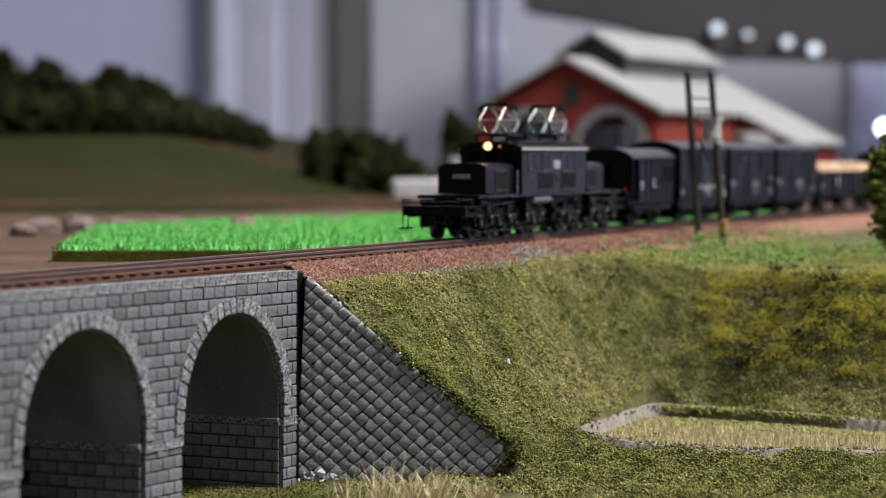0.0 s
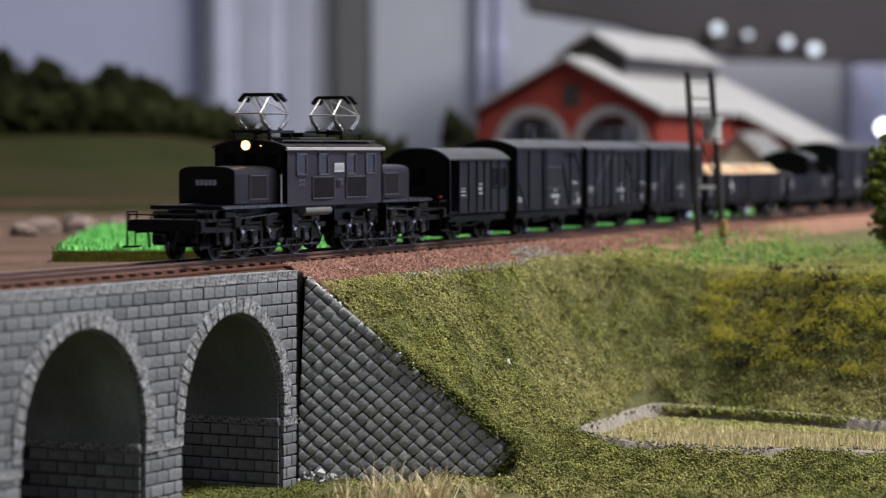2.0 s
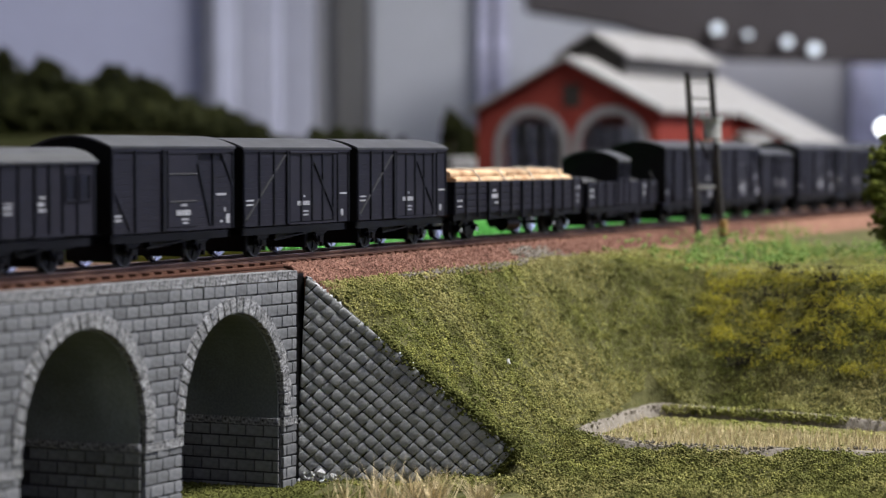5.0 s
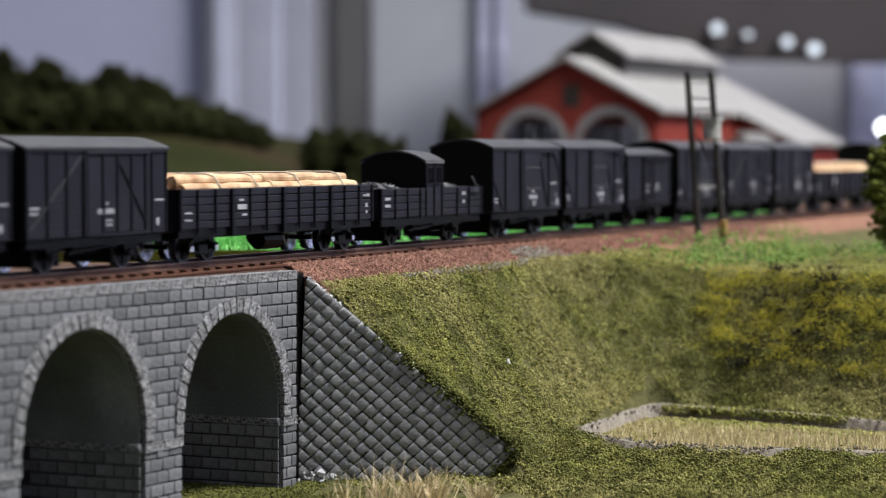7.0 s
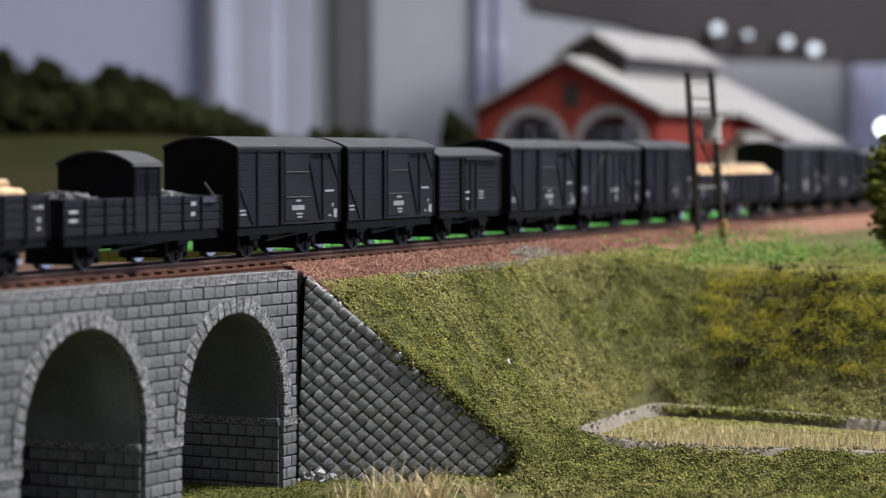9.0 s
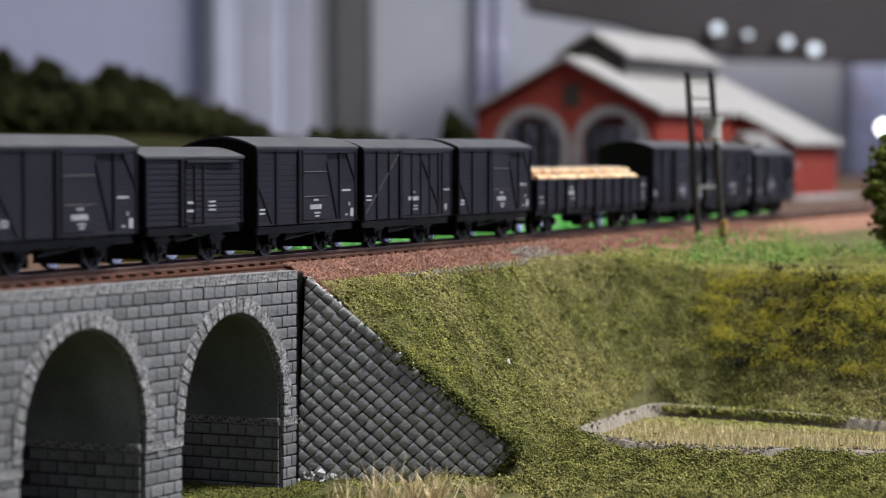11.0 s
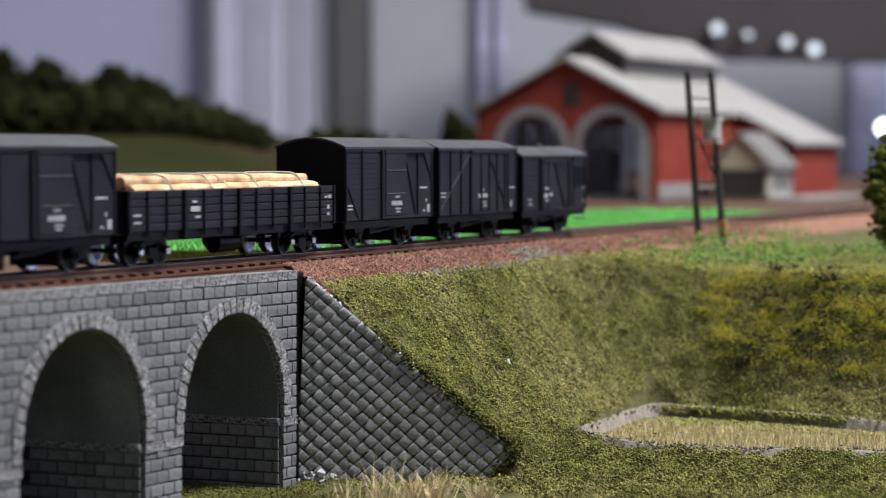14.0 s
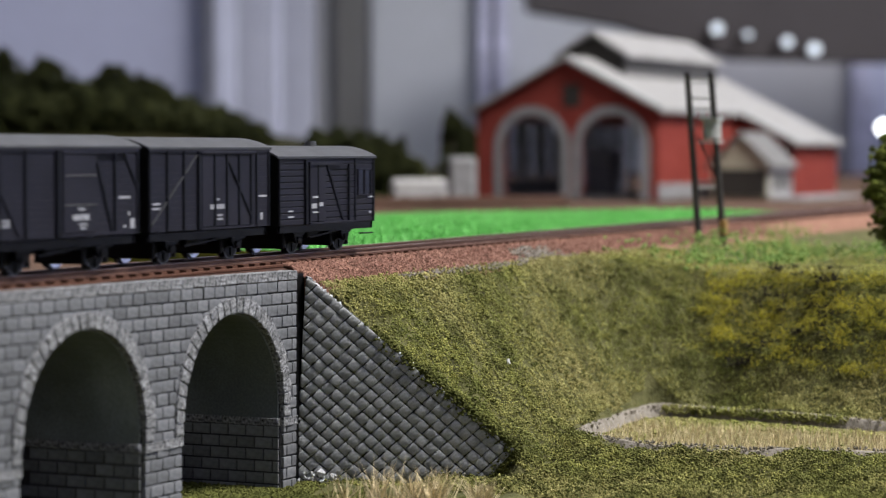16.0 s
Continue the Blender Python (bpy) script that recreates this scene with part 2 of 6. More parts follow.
def box(bm, x0, x1, y0, y1, z0, z1, bev=0.0):
    r = bmesh.ops.create_cube(bm, size=1)
    vs = r["verts"]
    for v in vs:
        v.co = Vector(((x0 + x1) / 2 + v.co.x * (x1 - x0), (y0 + y1) / 2 + v.co.y * (y1 - y0), (z0 + z1) / 2 + v.co.z * (z1 - z0)))
    if bev:
        es = list({e for v in vs for e in v.link_edges})
        bmesh.ops.bevel(bm, geom=es, offset=bev, segments=1, affect="EDGES")
    return bm


def bar(bm, p, q, w, h=None):
    """A square bar from p to q."""
    p, q = Vector(p), Vector(q)
    h = h or w
    m = Matrix.Translation((p + q) / 2) @ (q - p).to_track_quat("Z", "Y").to_matrix().to_4x4() @ Matrix.Diagonal((w, h, (q - p).length, 1))
    bmesh.ops.create_cube(bm, size=1, matrix=m)
    return bm


def rod(bm, p, q, r, r2=None, seg=8):
    p, q = Vector(p), Vector(q)
    m = Matrix.Translation((p + q) / 2) @ (q - p).to_track_quat("Z", "Y").to_matrix().to_4x4()
    bmesh.ops.create_cone(bm, cap_ends=True, segments=seg, radius1=r, radius2=r if r2 is None else r2, depth=(q - p).length, matrix=m)
    return bm


def prism(bm, outline, y0, y1, axis="y"):
    """A convex or simple outline in (a, b), pushed from y0 to y1 along the axis."""
    def co(a, b, t):
        return (a, t, b) if axis == "y" else (t, a, b) if axis == "x" else (a, b, t)
    va = [bm.verts.new(co(a, b, y0)) for a, b in outline]
    vb = [bm.verts.new(co(a, b, y1)) for a, b in outline]
    bm.faces.new(va), bm.faces.new(vb[::-1])
    n = len(outline)
    for i in range(n):
        bm.faces.new((va[i], vb[i], vb[(i + 1) % n], va[(i + 1) % n]))
    return bm


def smooth01(t):
    t = np.clip(t, 0, 1)
    return t * t * (3 - 2 * t)


def raw(name, verts, faces, material, parent=None, label="", smooth=False):
    me = bpy.data.meshes.new(name)
    me.from_pydata((np.asarray(verts) * MM).tolist(), [], faces if isinstance(faces, list) else faces.tolist())
    me.materials.append(material)
    if smooth:
        me.polygons.foreach_set("use_smooth", [True] * len(me.polygons))
    me.update()
    ob = new(name, me)
    if parent:
        ob.parent = parent
    if label:
        ob["label"] = label
    return ob


def crumbs(name, centres, sizes, material, parent=None, label="", seed=1, flat=1.0, smooth=False, fine=False):
    """Many small uneven lumps, joined; fine ones have four faces, the others eight."""
    rng = np.random.default_rng(seed)
    base = np.array([(1, 0, 0), (0, 1, 0), (-1, 0, 0), (0, -1, 0), (0, 0, 1), (0, 0, -1)], float)
    tri = np.array([(0, 1, 4), (1, 2, 4), (2, 3, 4), (3, 0, 4), (1, 0, 5), (2, 1, 5), (3, 2, 5), (0, 3, 5)])
    if fine:
        base = np.array([(1, 1, 1), (1, -1, -1), (-1, 1, -1), (-1, -1, 1)], float) * 0.75
        tri = np.array([(0, 1, 2), (0, 3, 1), (0, 2, 3), (1, 3, 2)])
    n = len(centres)
    q = rng.normal(size=(n, 4))
    q /= np.linalg.norm(q, axis=1)[:, None]
    w, x, y, z = q.T
    rot = np.stack([1 - 2 * (y * y + z * z), 2 * (x * y - z * w), 2 * (x * z + y * w), 2 * (x * y + z * w), 1 - 2 * (x * x + z * z), 2 * (y * z - x * w),
                    2 * (x * z - y * w), 2 * (y * z + x * w), 1 - 2 * (x * x + y * y)], 1).reshape(n, 3, 3)
    local = base[None] * rng.uniform(0.55, 1.25, (n, len(base), 1)) * np.asarray(sizes)[:, None, None]
    v = np.einsum("nij,nkj->nki", rot, local) * np.array([1, 1, flat]) + np.asarray(centres)[:, None, :]
    f = (tri[None] + len(base) * np.arange(n)[:, None, None]).reshape(-1, 3)
    return raw(name, v.reshape(-1, 3), f, material, parent, label, smooth)


def blades(name, roots, heights, width, material, parent=None, label="", seed=1, lean=0.35):
    """Upright fibres, each a narrow three-sided spike."""
    rng = np.random.default_rng(seed)
    n = len(roots)
    roots, heights = np.asarray(roots), np.asarray(heights)
    a = rng.uniform(0, 6.283, n)
    ring = np.stack([np.stack([np.cos(a + k * 2.094), np.sin(a + k * 2.094), np.zeros(n)], 1) * width for k in range(3)], 1)
    tip = np.stack([rng.normal(0, lean, n), rng.normal(0, lean, n), np.ones(n)], 1) * heights[:, None]
    v = np.concatenate([roots[:, None] + ring, (roots + tip)[:, None]], 1).reshape(-1, 3)
    f = (np.array([(0, 1, 3), (1, 2, 3), (2, 0, 3)])[None] + 4 * np.arange(n)[:, None, None]).reshape(-1, 3)
    return raw(name, v, f, material, parent, label)


# the line of sight in the plan: right and forward of the lens
SIN, COS = math.sin(radians(24.72)), math.cos(radians(24.72))


def ahead(right, forward):
    return -448.5 + SIN * right + COS * forward, -252.2 - COS * right + SIN * forward


def plan(x, y):
    dx, dy = x + 448.5, y + 252.2
    return SIN * dx - COS * dy, COS * dx + SIN * dy


# ---- the ground of the layout ----
CREST = [(-2, -15), (110, -15), (135, -20), (153, -34), (163, -54), (157, -97), (150, -140), (146, -400)]


def crest_distance(x, y):
    d = np.full(x.shape, 1e9)
    for (ax, ay), (bx, by) in zip(CREST, CREST[1:]):
        ux, uy = bx - ax, by - ay
        t = np.clip(((x - ax) * ux + (y - ay) * uy) / (ux * ux + uy * uy), 0, 1)
        d = np.minimum(d, np.hypot(x - ax - t * ux, y - ay - t * uy))
    edge = np.interp(y[...], [-400, -140, -97, -54, -34, -20, -15], [146, 150, 157, 163, 153, 135, 110])
    inside = (y > -15) | (x > edge)
    return np.where(inside, 0, d)


def bumps(x, y, size, amount):
    f = np.vectorize(lambda a, b: noise.noise((a / size, b / size, size * 0.37)))
    return f(x, y) * amount


def height(x, y):
    d = crest_distance(x, y)
    fall = np.interp(x, [0, 20, 66, 132, 160], [42, 42, 33, 28, 30])
    top = -5.6 - 4.2 * smooth01((-16 - y) / 35) * (x > 60)
    floor = np.interp(x, [-40, 20, 60, 200], [-48, -47, -42.5, -42])
    t = np.clip(d / fall, 0, 1)
    ramp = 0.75 * t + 0.25 * smooth01(t)
    z = top + (floor - top) * ramp
    behind = (x - 0.7) * COS + (y + 13.2) * SIN
    z = np.where((behind < 2.2) & (y < 22) & (y > -60), floor, z)
    z = np.where((x < 0) & (y >= -14) & (y < 22), floor, z)
    r, f = plan(x, y)
    hill = smooth01((f - 980) / 420) * smooth01((-15 - r) / 150) * 34 + smooth01((f - 1250) / 250) * smooth01((60 - r) / 60) * 8
    return z + np.where(y > 22, hill, 0)


def axis(parts):
    return np.unique(np.concatenate([np.arange(a, b, s) for a, b, s in parts]))


gx = axis([(-1500, -150, 50), (-150, -10, 4), (-10, 200, 1.4), (200, 560, 6), (560, 2300, 25)])
gy = axis([(-420, -150, 12), (-150, 0, 1.4), (0, 40, 3), (40, 880, 20)])
X, Y = np.meshgrid(gx, gy)
Z = height(X, Y)
rough = np.clip(crest_distance(X, Y) / 6, 0.12, 1) * ((X > -40) & (X < 230) & (Y > -160) & (Y < 0))
Z = Z + rough * (bumps(X, Y, 9, 2.3) + bumps(X, Y, 3.2, 1.2))
PADDY_LINE = [(66, -47), (131, -43), (127, -75), (119, -107), (116, -150), (70, -150), (65, -120), (55, -98), (53, -84), (57, -62)]


def in_paddy(x, y, grow=0.0):
    hit = np.zeros(np.shape(x), bool)
    cx, cy = np.mean([p[0] for p in PADDY_LINE]), np.mean([p[1] for p in PADDY_LINE])
    pts = [(cx + (a - cx) * (1 + grow), cy + (b - cy) * (1 + grow)) for a, b in PADDY_LINE]
    for (ax, ay), (bx, by) in zip(pts, pts[1:] + pts[:1]):
        cross = ((ay > y) != (by > y)) & (x < (bx - ax) * (y - ay) / (by - ay + 1e-9) + ax)
        hit ^= cross
    return hit


PADDY_Z = -45.0
Z = np.where(in_paddy(X, Y), PADDY_Z - 0.3, Z)
nx, ny = len(gx), len(gy)
idx = np.arange(nx * ny).reshape(ny, nx)
quads = np.stack([idx[:-1, :-1], idx[:-1, 1:], idx[1:, 1:], idx[1:, :-1]], -1).reshape(-1, 4)
ground = raw("ground", np.stack([X, Y, Z], -1).reshape(-1, 3), quads, TURF, smooth=True)
tagged(ground, "scenic model ground with embankment, valley floor and plateau", "ground", kind="structure")
for m in (EARTH, MEADOW, BALLAST):
    ground.data.materials.append(m)
cxs, cys = (gx[:-1] + gx[1:]) / 2, (gy[:-1] + gy[1:]) / 2
CX, CY = np.meshgrid(cxs, cys)
CR, CF = plan(CX, CY)
kind_of = np.zeros(CX.shape, int)
kind_of[(CY > 10)] = 1
kind_of[(CY > 10) & (CR < 40) & (CF > 960) & (height(CX, CY) > -4.5)] = 2
kind_of[(CY <= 10) & (CY > -17) & (CX > 0)] = 3
kind_of[(CY <= 10) & (CY > -24) & (CX > 150)] = 3
ground.data.polygons.foreach_set("material_index", kind_of.reshape(-1).tolist())


def ground_z(x, y):
    return height(np.asarray(x, float), np.asarray(y, float))


# ---- viaduct ----
ARCHES, RADIUS, SPRING, BASE = (-26.0, -79.6), 20.0, -27.4, -47.5
viaduct = thing("viaduct", label="grey stone-block railway viaduct with two tall arches", category="viaduct", kind="structure")
viaduct.matrix_basis = place(-3.7, -14, -2.75, 0, 0.52, 0)


def arch_curve(c, r, n=22):
    return [(c - r * math.cos(math.pi * k / n), SPRING + r * math.sin(math.pi * k / n)) for k in range(n + 1)]


outline = [(-118, -2.1), (-118, BASE)]
for c in sorted(ARCHES):
    outline += [(c - RADIUS, BASE)] + arch_curve(c, RADIUS) + [(c + RADIUS, BASE)]
outline += [(-0.3, BASE), (-0.3, -2.1)]
part("wall_core", prism(BM(), outline, 0.55, 28), MORTAR, viaduct, "dark mortar core of the viaduct")
for c in ARCHES:
    a, b = ([(c - q, -30.2)] + arch_curve(c, q, 28) + [(c + q, -30.2)] for q in (RADIUS - 0.05, RADIUS - 0.45))
    part("vault", prism(BM(), a + b[::-1], 0.9, 27), VAULT, viaduct, "smooth dark grey arch vault", smooth=False)

unit = BM()
box(unit, -0.5, 0.5, -0.5, 0.5, -0.5, 0.5)
bmesh.ops.bevel(unit, geom=[e for e in unit.edges if abs(e.verts[0].co.y - e.verts[1].co.y) > 0.5], offset=0.07, segments=1, affect="EDGES")
bmesh.ops.bevel(unit, geom=[e for e in unit.edges if all(v.co.y < -0.4 for v in e.verts)], offset=0.07, segments=1, affect="EDGES")
rs = random.Random(4)


def stone(name, mesh_ob, x0, x1, z0, z1, proud, parent, material=None, gap=0.32):
    """One block of a wall that faces the viewer; mesh_ob is None for the first."""
    w, h = x1 - x0 - gap, z1 - z0 - gap
    at = ((x0 + x1) / 2, 0.55 - proud / 2 + rs.uniform(-0.06, 0.06), (z0 + z1) / 2)
    o = again(mesh_ob, at, rs.uniform(-1.2, 1.2), 0, rs.uniform(-1.2, 1.2), (w, proud + 0.3, h), parent)
    o.name = name
    return o


first = part("stone_block", unit, STONE, viaduct)
COURSE, BLOCK = 2.42, 4.25
z_top, row = -1.85, 0
while z_top > BASE + 0.5:
    z0 = z_top - COURSE
    zm = (z_top + z0) / 2
    gaps = []
    for c in ARCHES:
        r = RADIUS + 1.6
        if zm > SPRING:
            k = r * r - (zm - SPRING) ** 2
            if k > 0:
                gaps.append((c - math.sqrt(k), c + math.sqrt(k)))
        else:
            gaps.append((c - RADIUS - (1.4 if z0 > -30 else 0.1), c + RADIUS + (1.4 if z0 > -30 else 0.1)))
    spans, x = [], -112.0
    for a, b in sorted(gaps):
        spans.append((x, a))
        x = b
    spans.append((x, 0.0))
    band = -31.9 < zm < -30.0
    for a, b in spans:
        if b - a < 0.5:
            continue
        shift = BLOCK / 2 if row % 2 else 0
        cuts = [a]
        k = math.ceil((a - shift) / BLOCK) * BLOCK + shift
        while k < b - 0.9:
            if k > a + 0.9:
                cuts.append(k + rs.uniform(-0.12, 0.12))
            k += BLOCK
        cuts.append(b)
        for p, q in zip(cuts, cuts[1:]):
            stone("stone_block", first, p, q, z0, z_top, 0.55, viaduct)
    z_top, row = z0, row + 1
first.matrix_basis = place(-110.5, 0.3, -0.9)
first.scale = (3, 0.8, 1.2)

# rough coping along the top, and the bands on the piers
def rough_stone(name, w, d, h, seed, parent, material=STONE_ROUGH):
    bm = box(BM(), -w / 2, w / 2, 0, d, -h, 0)
    bmesh.ops.subdivide_edges(bm, edges=bm.edges, cuts=3, use_grid_fill=True)
    r = random.Random(seed)
    for v in bm.verts:
        v.co += Vector((r.uniform(-1, 1) * 0.04, r.uniform(-1, 1) * 0.09, r.uniform(-1, 1) * 0.05))
    return part(name, bm, material, parent)


copings = [rough_stone("coping_stone", 4.05, 3.6, 1.75, k, viaduct) for k in range(4)]
for k, c in enumerate(copings):
    c.location = (-2.15 * MM - k * 4.2 * MM, -0.25 * MM, 0)
for k in range(4, 28):
    again(copings[k % 4], (-2.15 - k * 4.2, -0.25 + rs.uniform(-0.05, 0.05), rs.uniform(-0.06, 0.06)), parent=viaduct)
band_stone = rough_stone("pier_band", 6.9, 2.2, 1.7, 9, viaduct)
band_stone.location = (-49.35 * MM, -0.35 * MM, -30.1 * MM)
again(band_stone, (-56.25, -0.35, -30.1))
again(band_stone, (-102.9, -0.35, -30.1))
again(band_stone, (-109.8, -0.35, -30.1))
again(band_stone, (-3.1, -0.35, -30.1), scale=(0.88, 1, 1))

# voussoirs round each arch
for c in ARCHES:
    n = 26
    for k in range(n):
        bm = BM()
        a0, a1 = math.pi * (k + 0.06) / n, math.pi * (k + 0.94) / n
        ro = RADIUS + 2.9 + rs.uniform(-0.15, 0.25)
        pts = [(r * -math.cos(a), r * math.sin(a)) for r, a in ((RADIUS - 0.1, a0), (RADIUS + 1.3, a0), (ro, a0), (ro, (a0 + a1) / 2), (ro, a1), (RADIUS + 1.3, a1), (RADIUS - 0.1, a1))]
        prism(bm, pts, -0.75, 1.2)
        bmesh.ops.bevel(bm, geom=[e for e in bm.edges if all(v.co.y < 0 for v in e.verts)], offset=0.2, segments=1, affect="EDGES")
        bmesh.ops.triangulate(bm, faces=[f for f in bm.faces if len(f.verts) > 4])
        for v in bm.verts:
            if v.co.y < 0.2:
                v.co += Vector((rs.uniform(-0.05, 0.05), rs.uniform(-0.11, 0.11), rs.uniform(-0.05, 0.05)))
        part("voussoir", bm, STONE_ROUGH, viaduct, at=(c, 0.1, SPRING))
    for side in (-1, 1):
        bm = box(BM(), -1.4, 1.4, -0.6, 1.2, -1.2, 1.2, 0.2)
        part("voussoir", bm, STONE_ROUGH, viaduct, at=(c + side * (RADIUS + 1.4), 0.1, SPRING - 1.2))

# courses on the inner pier faces
inner_unit = BM()
box(inner_unit, -0.5, 0.5, -0.5, 0.5, -0.5, 0.5)
bmesh.ops.bevel(inner_unit, geom=[e for e in inner_unit.edges if all(v.co.x < 0 for v in e.verts)], offset=0.09, segments=1, affect="EDGES")
inner = part("inner_block", inner_unit, INNER, viaduct)
inner.matrix_basis = place(ARCHES[0] + RADIUS, 25, -33)
inner.scale = (0.6, 4, 2.2)
for c in ARCHES:
    x = c + RADIUS
    for k in range(6):
        part("inner_band", box(BM(), -0.55, 0.5, -2.15, 2.15, -0.8, 0.8, 0.15), STONE_ROUGH, viaduct, at=(x - 0.3, 2.7 + k * 4.45, -31.0))
    for r in range(6):
        z = -33.0 - r * COURSE
        for k in range(7):
            y = k * 4.2 - (2.1 if r % 2 else 0) + 2.2
            if y < 26:
                y0, y1 = max(0.6, y - 2.1), y + 2.1
                again(inner, (x - 0.1 + rs.uniform(-0.05, 0.05), (y0 + y1) / 2, z), scale=(0.7, y1 - y0 - 0.38, COURSE - 0.36))

deck = part("deck", box(BM(), -118, 0, 1.5, 26.5, -2.6, -2.0), DECK, viaduct, "brown deck under the track")

# the line goes on behind the view on a plain wall
approach = thing("approach_wall", label="plain grey wall carrying the track", category="wall", kind="structure")
part("wall_core", box(BM(), -1250, -121.8, -13, 13, -50, -2.2), STONE, approach)

# black block that paints the shade of the open gap
part("abutment", box(BM(), -3.4, 2.6, -12.4, 13, -50, -3.6), SHADED_BLACK, approach, "black block painting the shade of the open joint")
part("abutment_top", box(BM(), -3.6, 3.2, -12.0, 12, -3.6, -3.3), DECK, approach)

# ---- wing wall of pitched stones ----
wing = thing("wing_wall", label="dark triangular wing wall of diagonally pitched stones", category="retaining wall", kind="structure")
wing.matrix_basis = place(0.7, -13.2, -4.3, 0, 0, -65.28)
# in the wall's own space: x to the foot, y into the bank, z up
TRI = [(0.6, 0.2), (-2.0, -44.5), (37.0, -44.5), (44.2, -36.3)]


def clip(poly, tri):
    for (ax, ay), (bx, by) in zip(tri, tri[1:] + tri[:1]):
        out = []
        side = [((bx - ax) * (py - ay) - (by - ay) * (px - ax)) for px, py in poly]
        for i, p in enumerate(poly):
            q, s, t = poly[(i + 1) % len(poly)], side[i], side[(i + 1) % len(poly)]
            if s >= 0:
                out.append(p)
            if s * t < 0:
                k = s / (s - t)
                out.append((p[0] + (q[0] - p[0]) * k, p[1] + (q[1] - p[1]) * k))
        poly = out
        if len(poly) < 3:
            return []
    return poly


part("wall_core", prism(BM(), TRI, 0.35, 4.0), JOINT, wing)
# the stones lie in a diamond weave, 3.57 mm wide and 3.18 mm high
HALF_W, HALF_H = 1.785, 1.59
for i in range(-30, 31):
    for j in range(-30, 31):
        cx, cz = 8.74 + (i + j) * HALF_W + rs.uniform(-0.07, 0.07), -17.1 + (j - i) * HALF_H + rs.uniform(-0.07, 0.07)
        if not (-5 < cx < 48 and -48 < cz < 4):
            continue
        turn = rs.uniform(-0.05, 0.05) + (0.05 if (i + j) % 2 else -0.05)
        tc_, ts_ = math.cos(turn) * 0.48, math.sin(turn) * 0.48
        sq = []
        for p, q in ((-1, -1), (1, -1), (1, 1), (-1, 1)):
            ox, oz = (p + q) * HALF_W, (q - p) * HALF_H
            sq.append((cx + ox * tc_ - oz * ts_, cz + ox * ts_ + oz * tc_))
        poly = clip(sq, TRI)
        if len(poly) < 3:
            continue
        mx, mz = sum(p[0] for p in poly) / len(poly), sum(p[1] for p in poly) / len(poly)
        area = abs(sum(p[0] * q[1] - q[0] * p[1] for p, q in zip(poly, poly[1:] + poly[:1]))) / 2
        if area < 0.5:
            continue
        bm = BM()
        n = len(poly)
        tilt, lean, lift = rs.uniform(-0.06, 0.06) + (0.05 if (i + j) % 2 else -0.05), rs.uniform(-0.07, 0.07), rs.uniform(0.26, 0.4)
        rings = []
        for q, dep in ((1.0, 0.45), (1.0, 0.16), (0.84, 0.35 - lift * 1.35), (0.5, 0.1 - lift)):
            rings.append([bm.verts.new(((p[0] - mx) * q, dep + tilt * (p[0] - mx) * q + lean * (p[1] - mz) * q + rs.uniform(-0.03, 0.03), (p[1] - mz) * q)) for p in poly])
        for low, top in zip(rings, rings[1:]):
            for k in range(n):
                bm.faces.new((low[k], low[(k + 1) % n], top[(k + 1) % n], top[k]))
        bm.faces.new(rings[-1])
        part("pitching_stone", bm, SLATE, wing, at=(mx, 0, mz), smooth=True)
# chipped white plaster at the foot and along the slope
chips = [(-0.6 + rs.uniform(-0.8, 7.5), -0.25, -43.6 + rs.uniform(0, 2.6)) for _ in range(26)]
chips += [(0.6 + 43.6 * k, 0.2, 0.3 - 36.4 * k) for k in (0.01, 0.02, 0.03, 0.04, 0.05, 0.06, 0.075, 0.09, 0.105, 0.12, 0.14, 0.16, 0.45, 0.46, 0.47, 0.49, 0.51, 0.62, 0.65, 0.98)]
crumbs("plaster_chip", chips, [rs.uniform(0.5, 1.25) if c[2] < -40 and k % 3 == 0 else rs.uniform(0.22, 0.55) for k, c in enumerate(chips)], PLASTER, wing, "chipped white plaster", 3)

# ---- track ----
track = thing("railway_track", label="brown model railway track with rusty rails and dark sleepers", category="railway track", kind="structure")
track.location.z = -0.05 * MM
X0, X1 = -1240, 1650
for y in (-4.5, 4.5):
    part("rail", prism(BM(), [(y - 0.75, -1.25), (y - 0.75, -1.05), (y - 0.22, -0.9), (y - 0.22, -0.55), (y - 0.42, -0.45), (y - 0.42, -0.06), (y + 0.42, -0.06), (y + 0.42, -0.45), (y + 0.22, -0.55), (y + 0.22, -0.9), (y + 0.75, -1.05), (y + 0.75, -1.25)], X0, X1, "x"), RAIL_SIDE, track, "rusty brown rail")
    part("rail_head", box(BM(), X0, X1, y - 0.40, y + 0.40, -0.06, 0.0), RAIL_TOP, track, "worn bright rail top")
part("track_base", prism(BM(), [(-9.6, -3.4), (-7.4, -2.3), (7.4, -2.3), (9.6, -3.4)], X0, X1, "x"), DECK, track, "brown moulded track base")
sl = part("sleeper", box(BM(), -1.1, 1.1, -6.8, 6.8, -2.3, -1.25, 0.1), SLEEPER, track)
sl.location = (-150 * MM, 0, 0)
for k in range(1, 160):
    again(sl, (-150 + k * 4.6, 0, rs.uniform(-0.03, 0.03)), 0, 0, rs.uniform(-0.5, 0.5))
for y in (-7.3, 7.3):
    part("base_edge", box(BM(), X0, X1, y - 0.55, y + 0.55, -2.4, -1.75, 0.12), SLEEPER, track, "brown moulded edge of the track base")
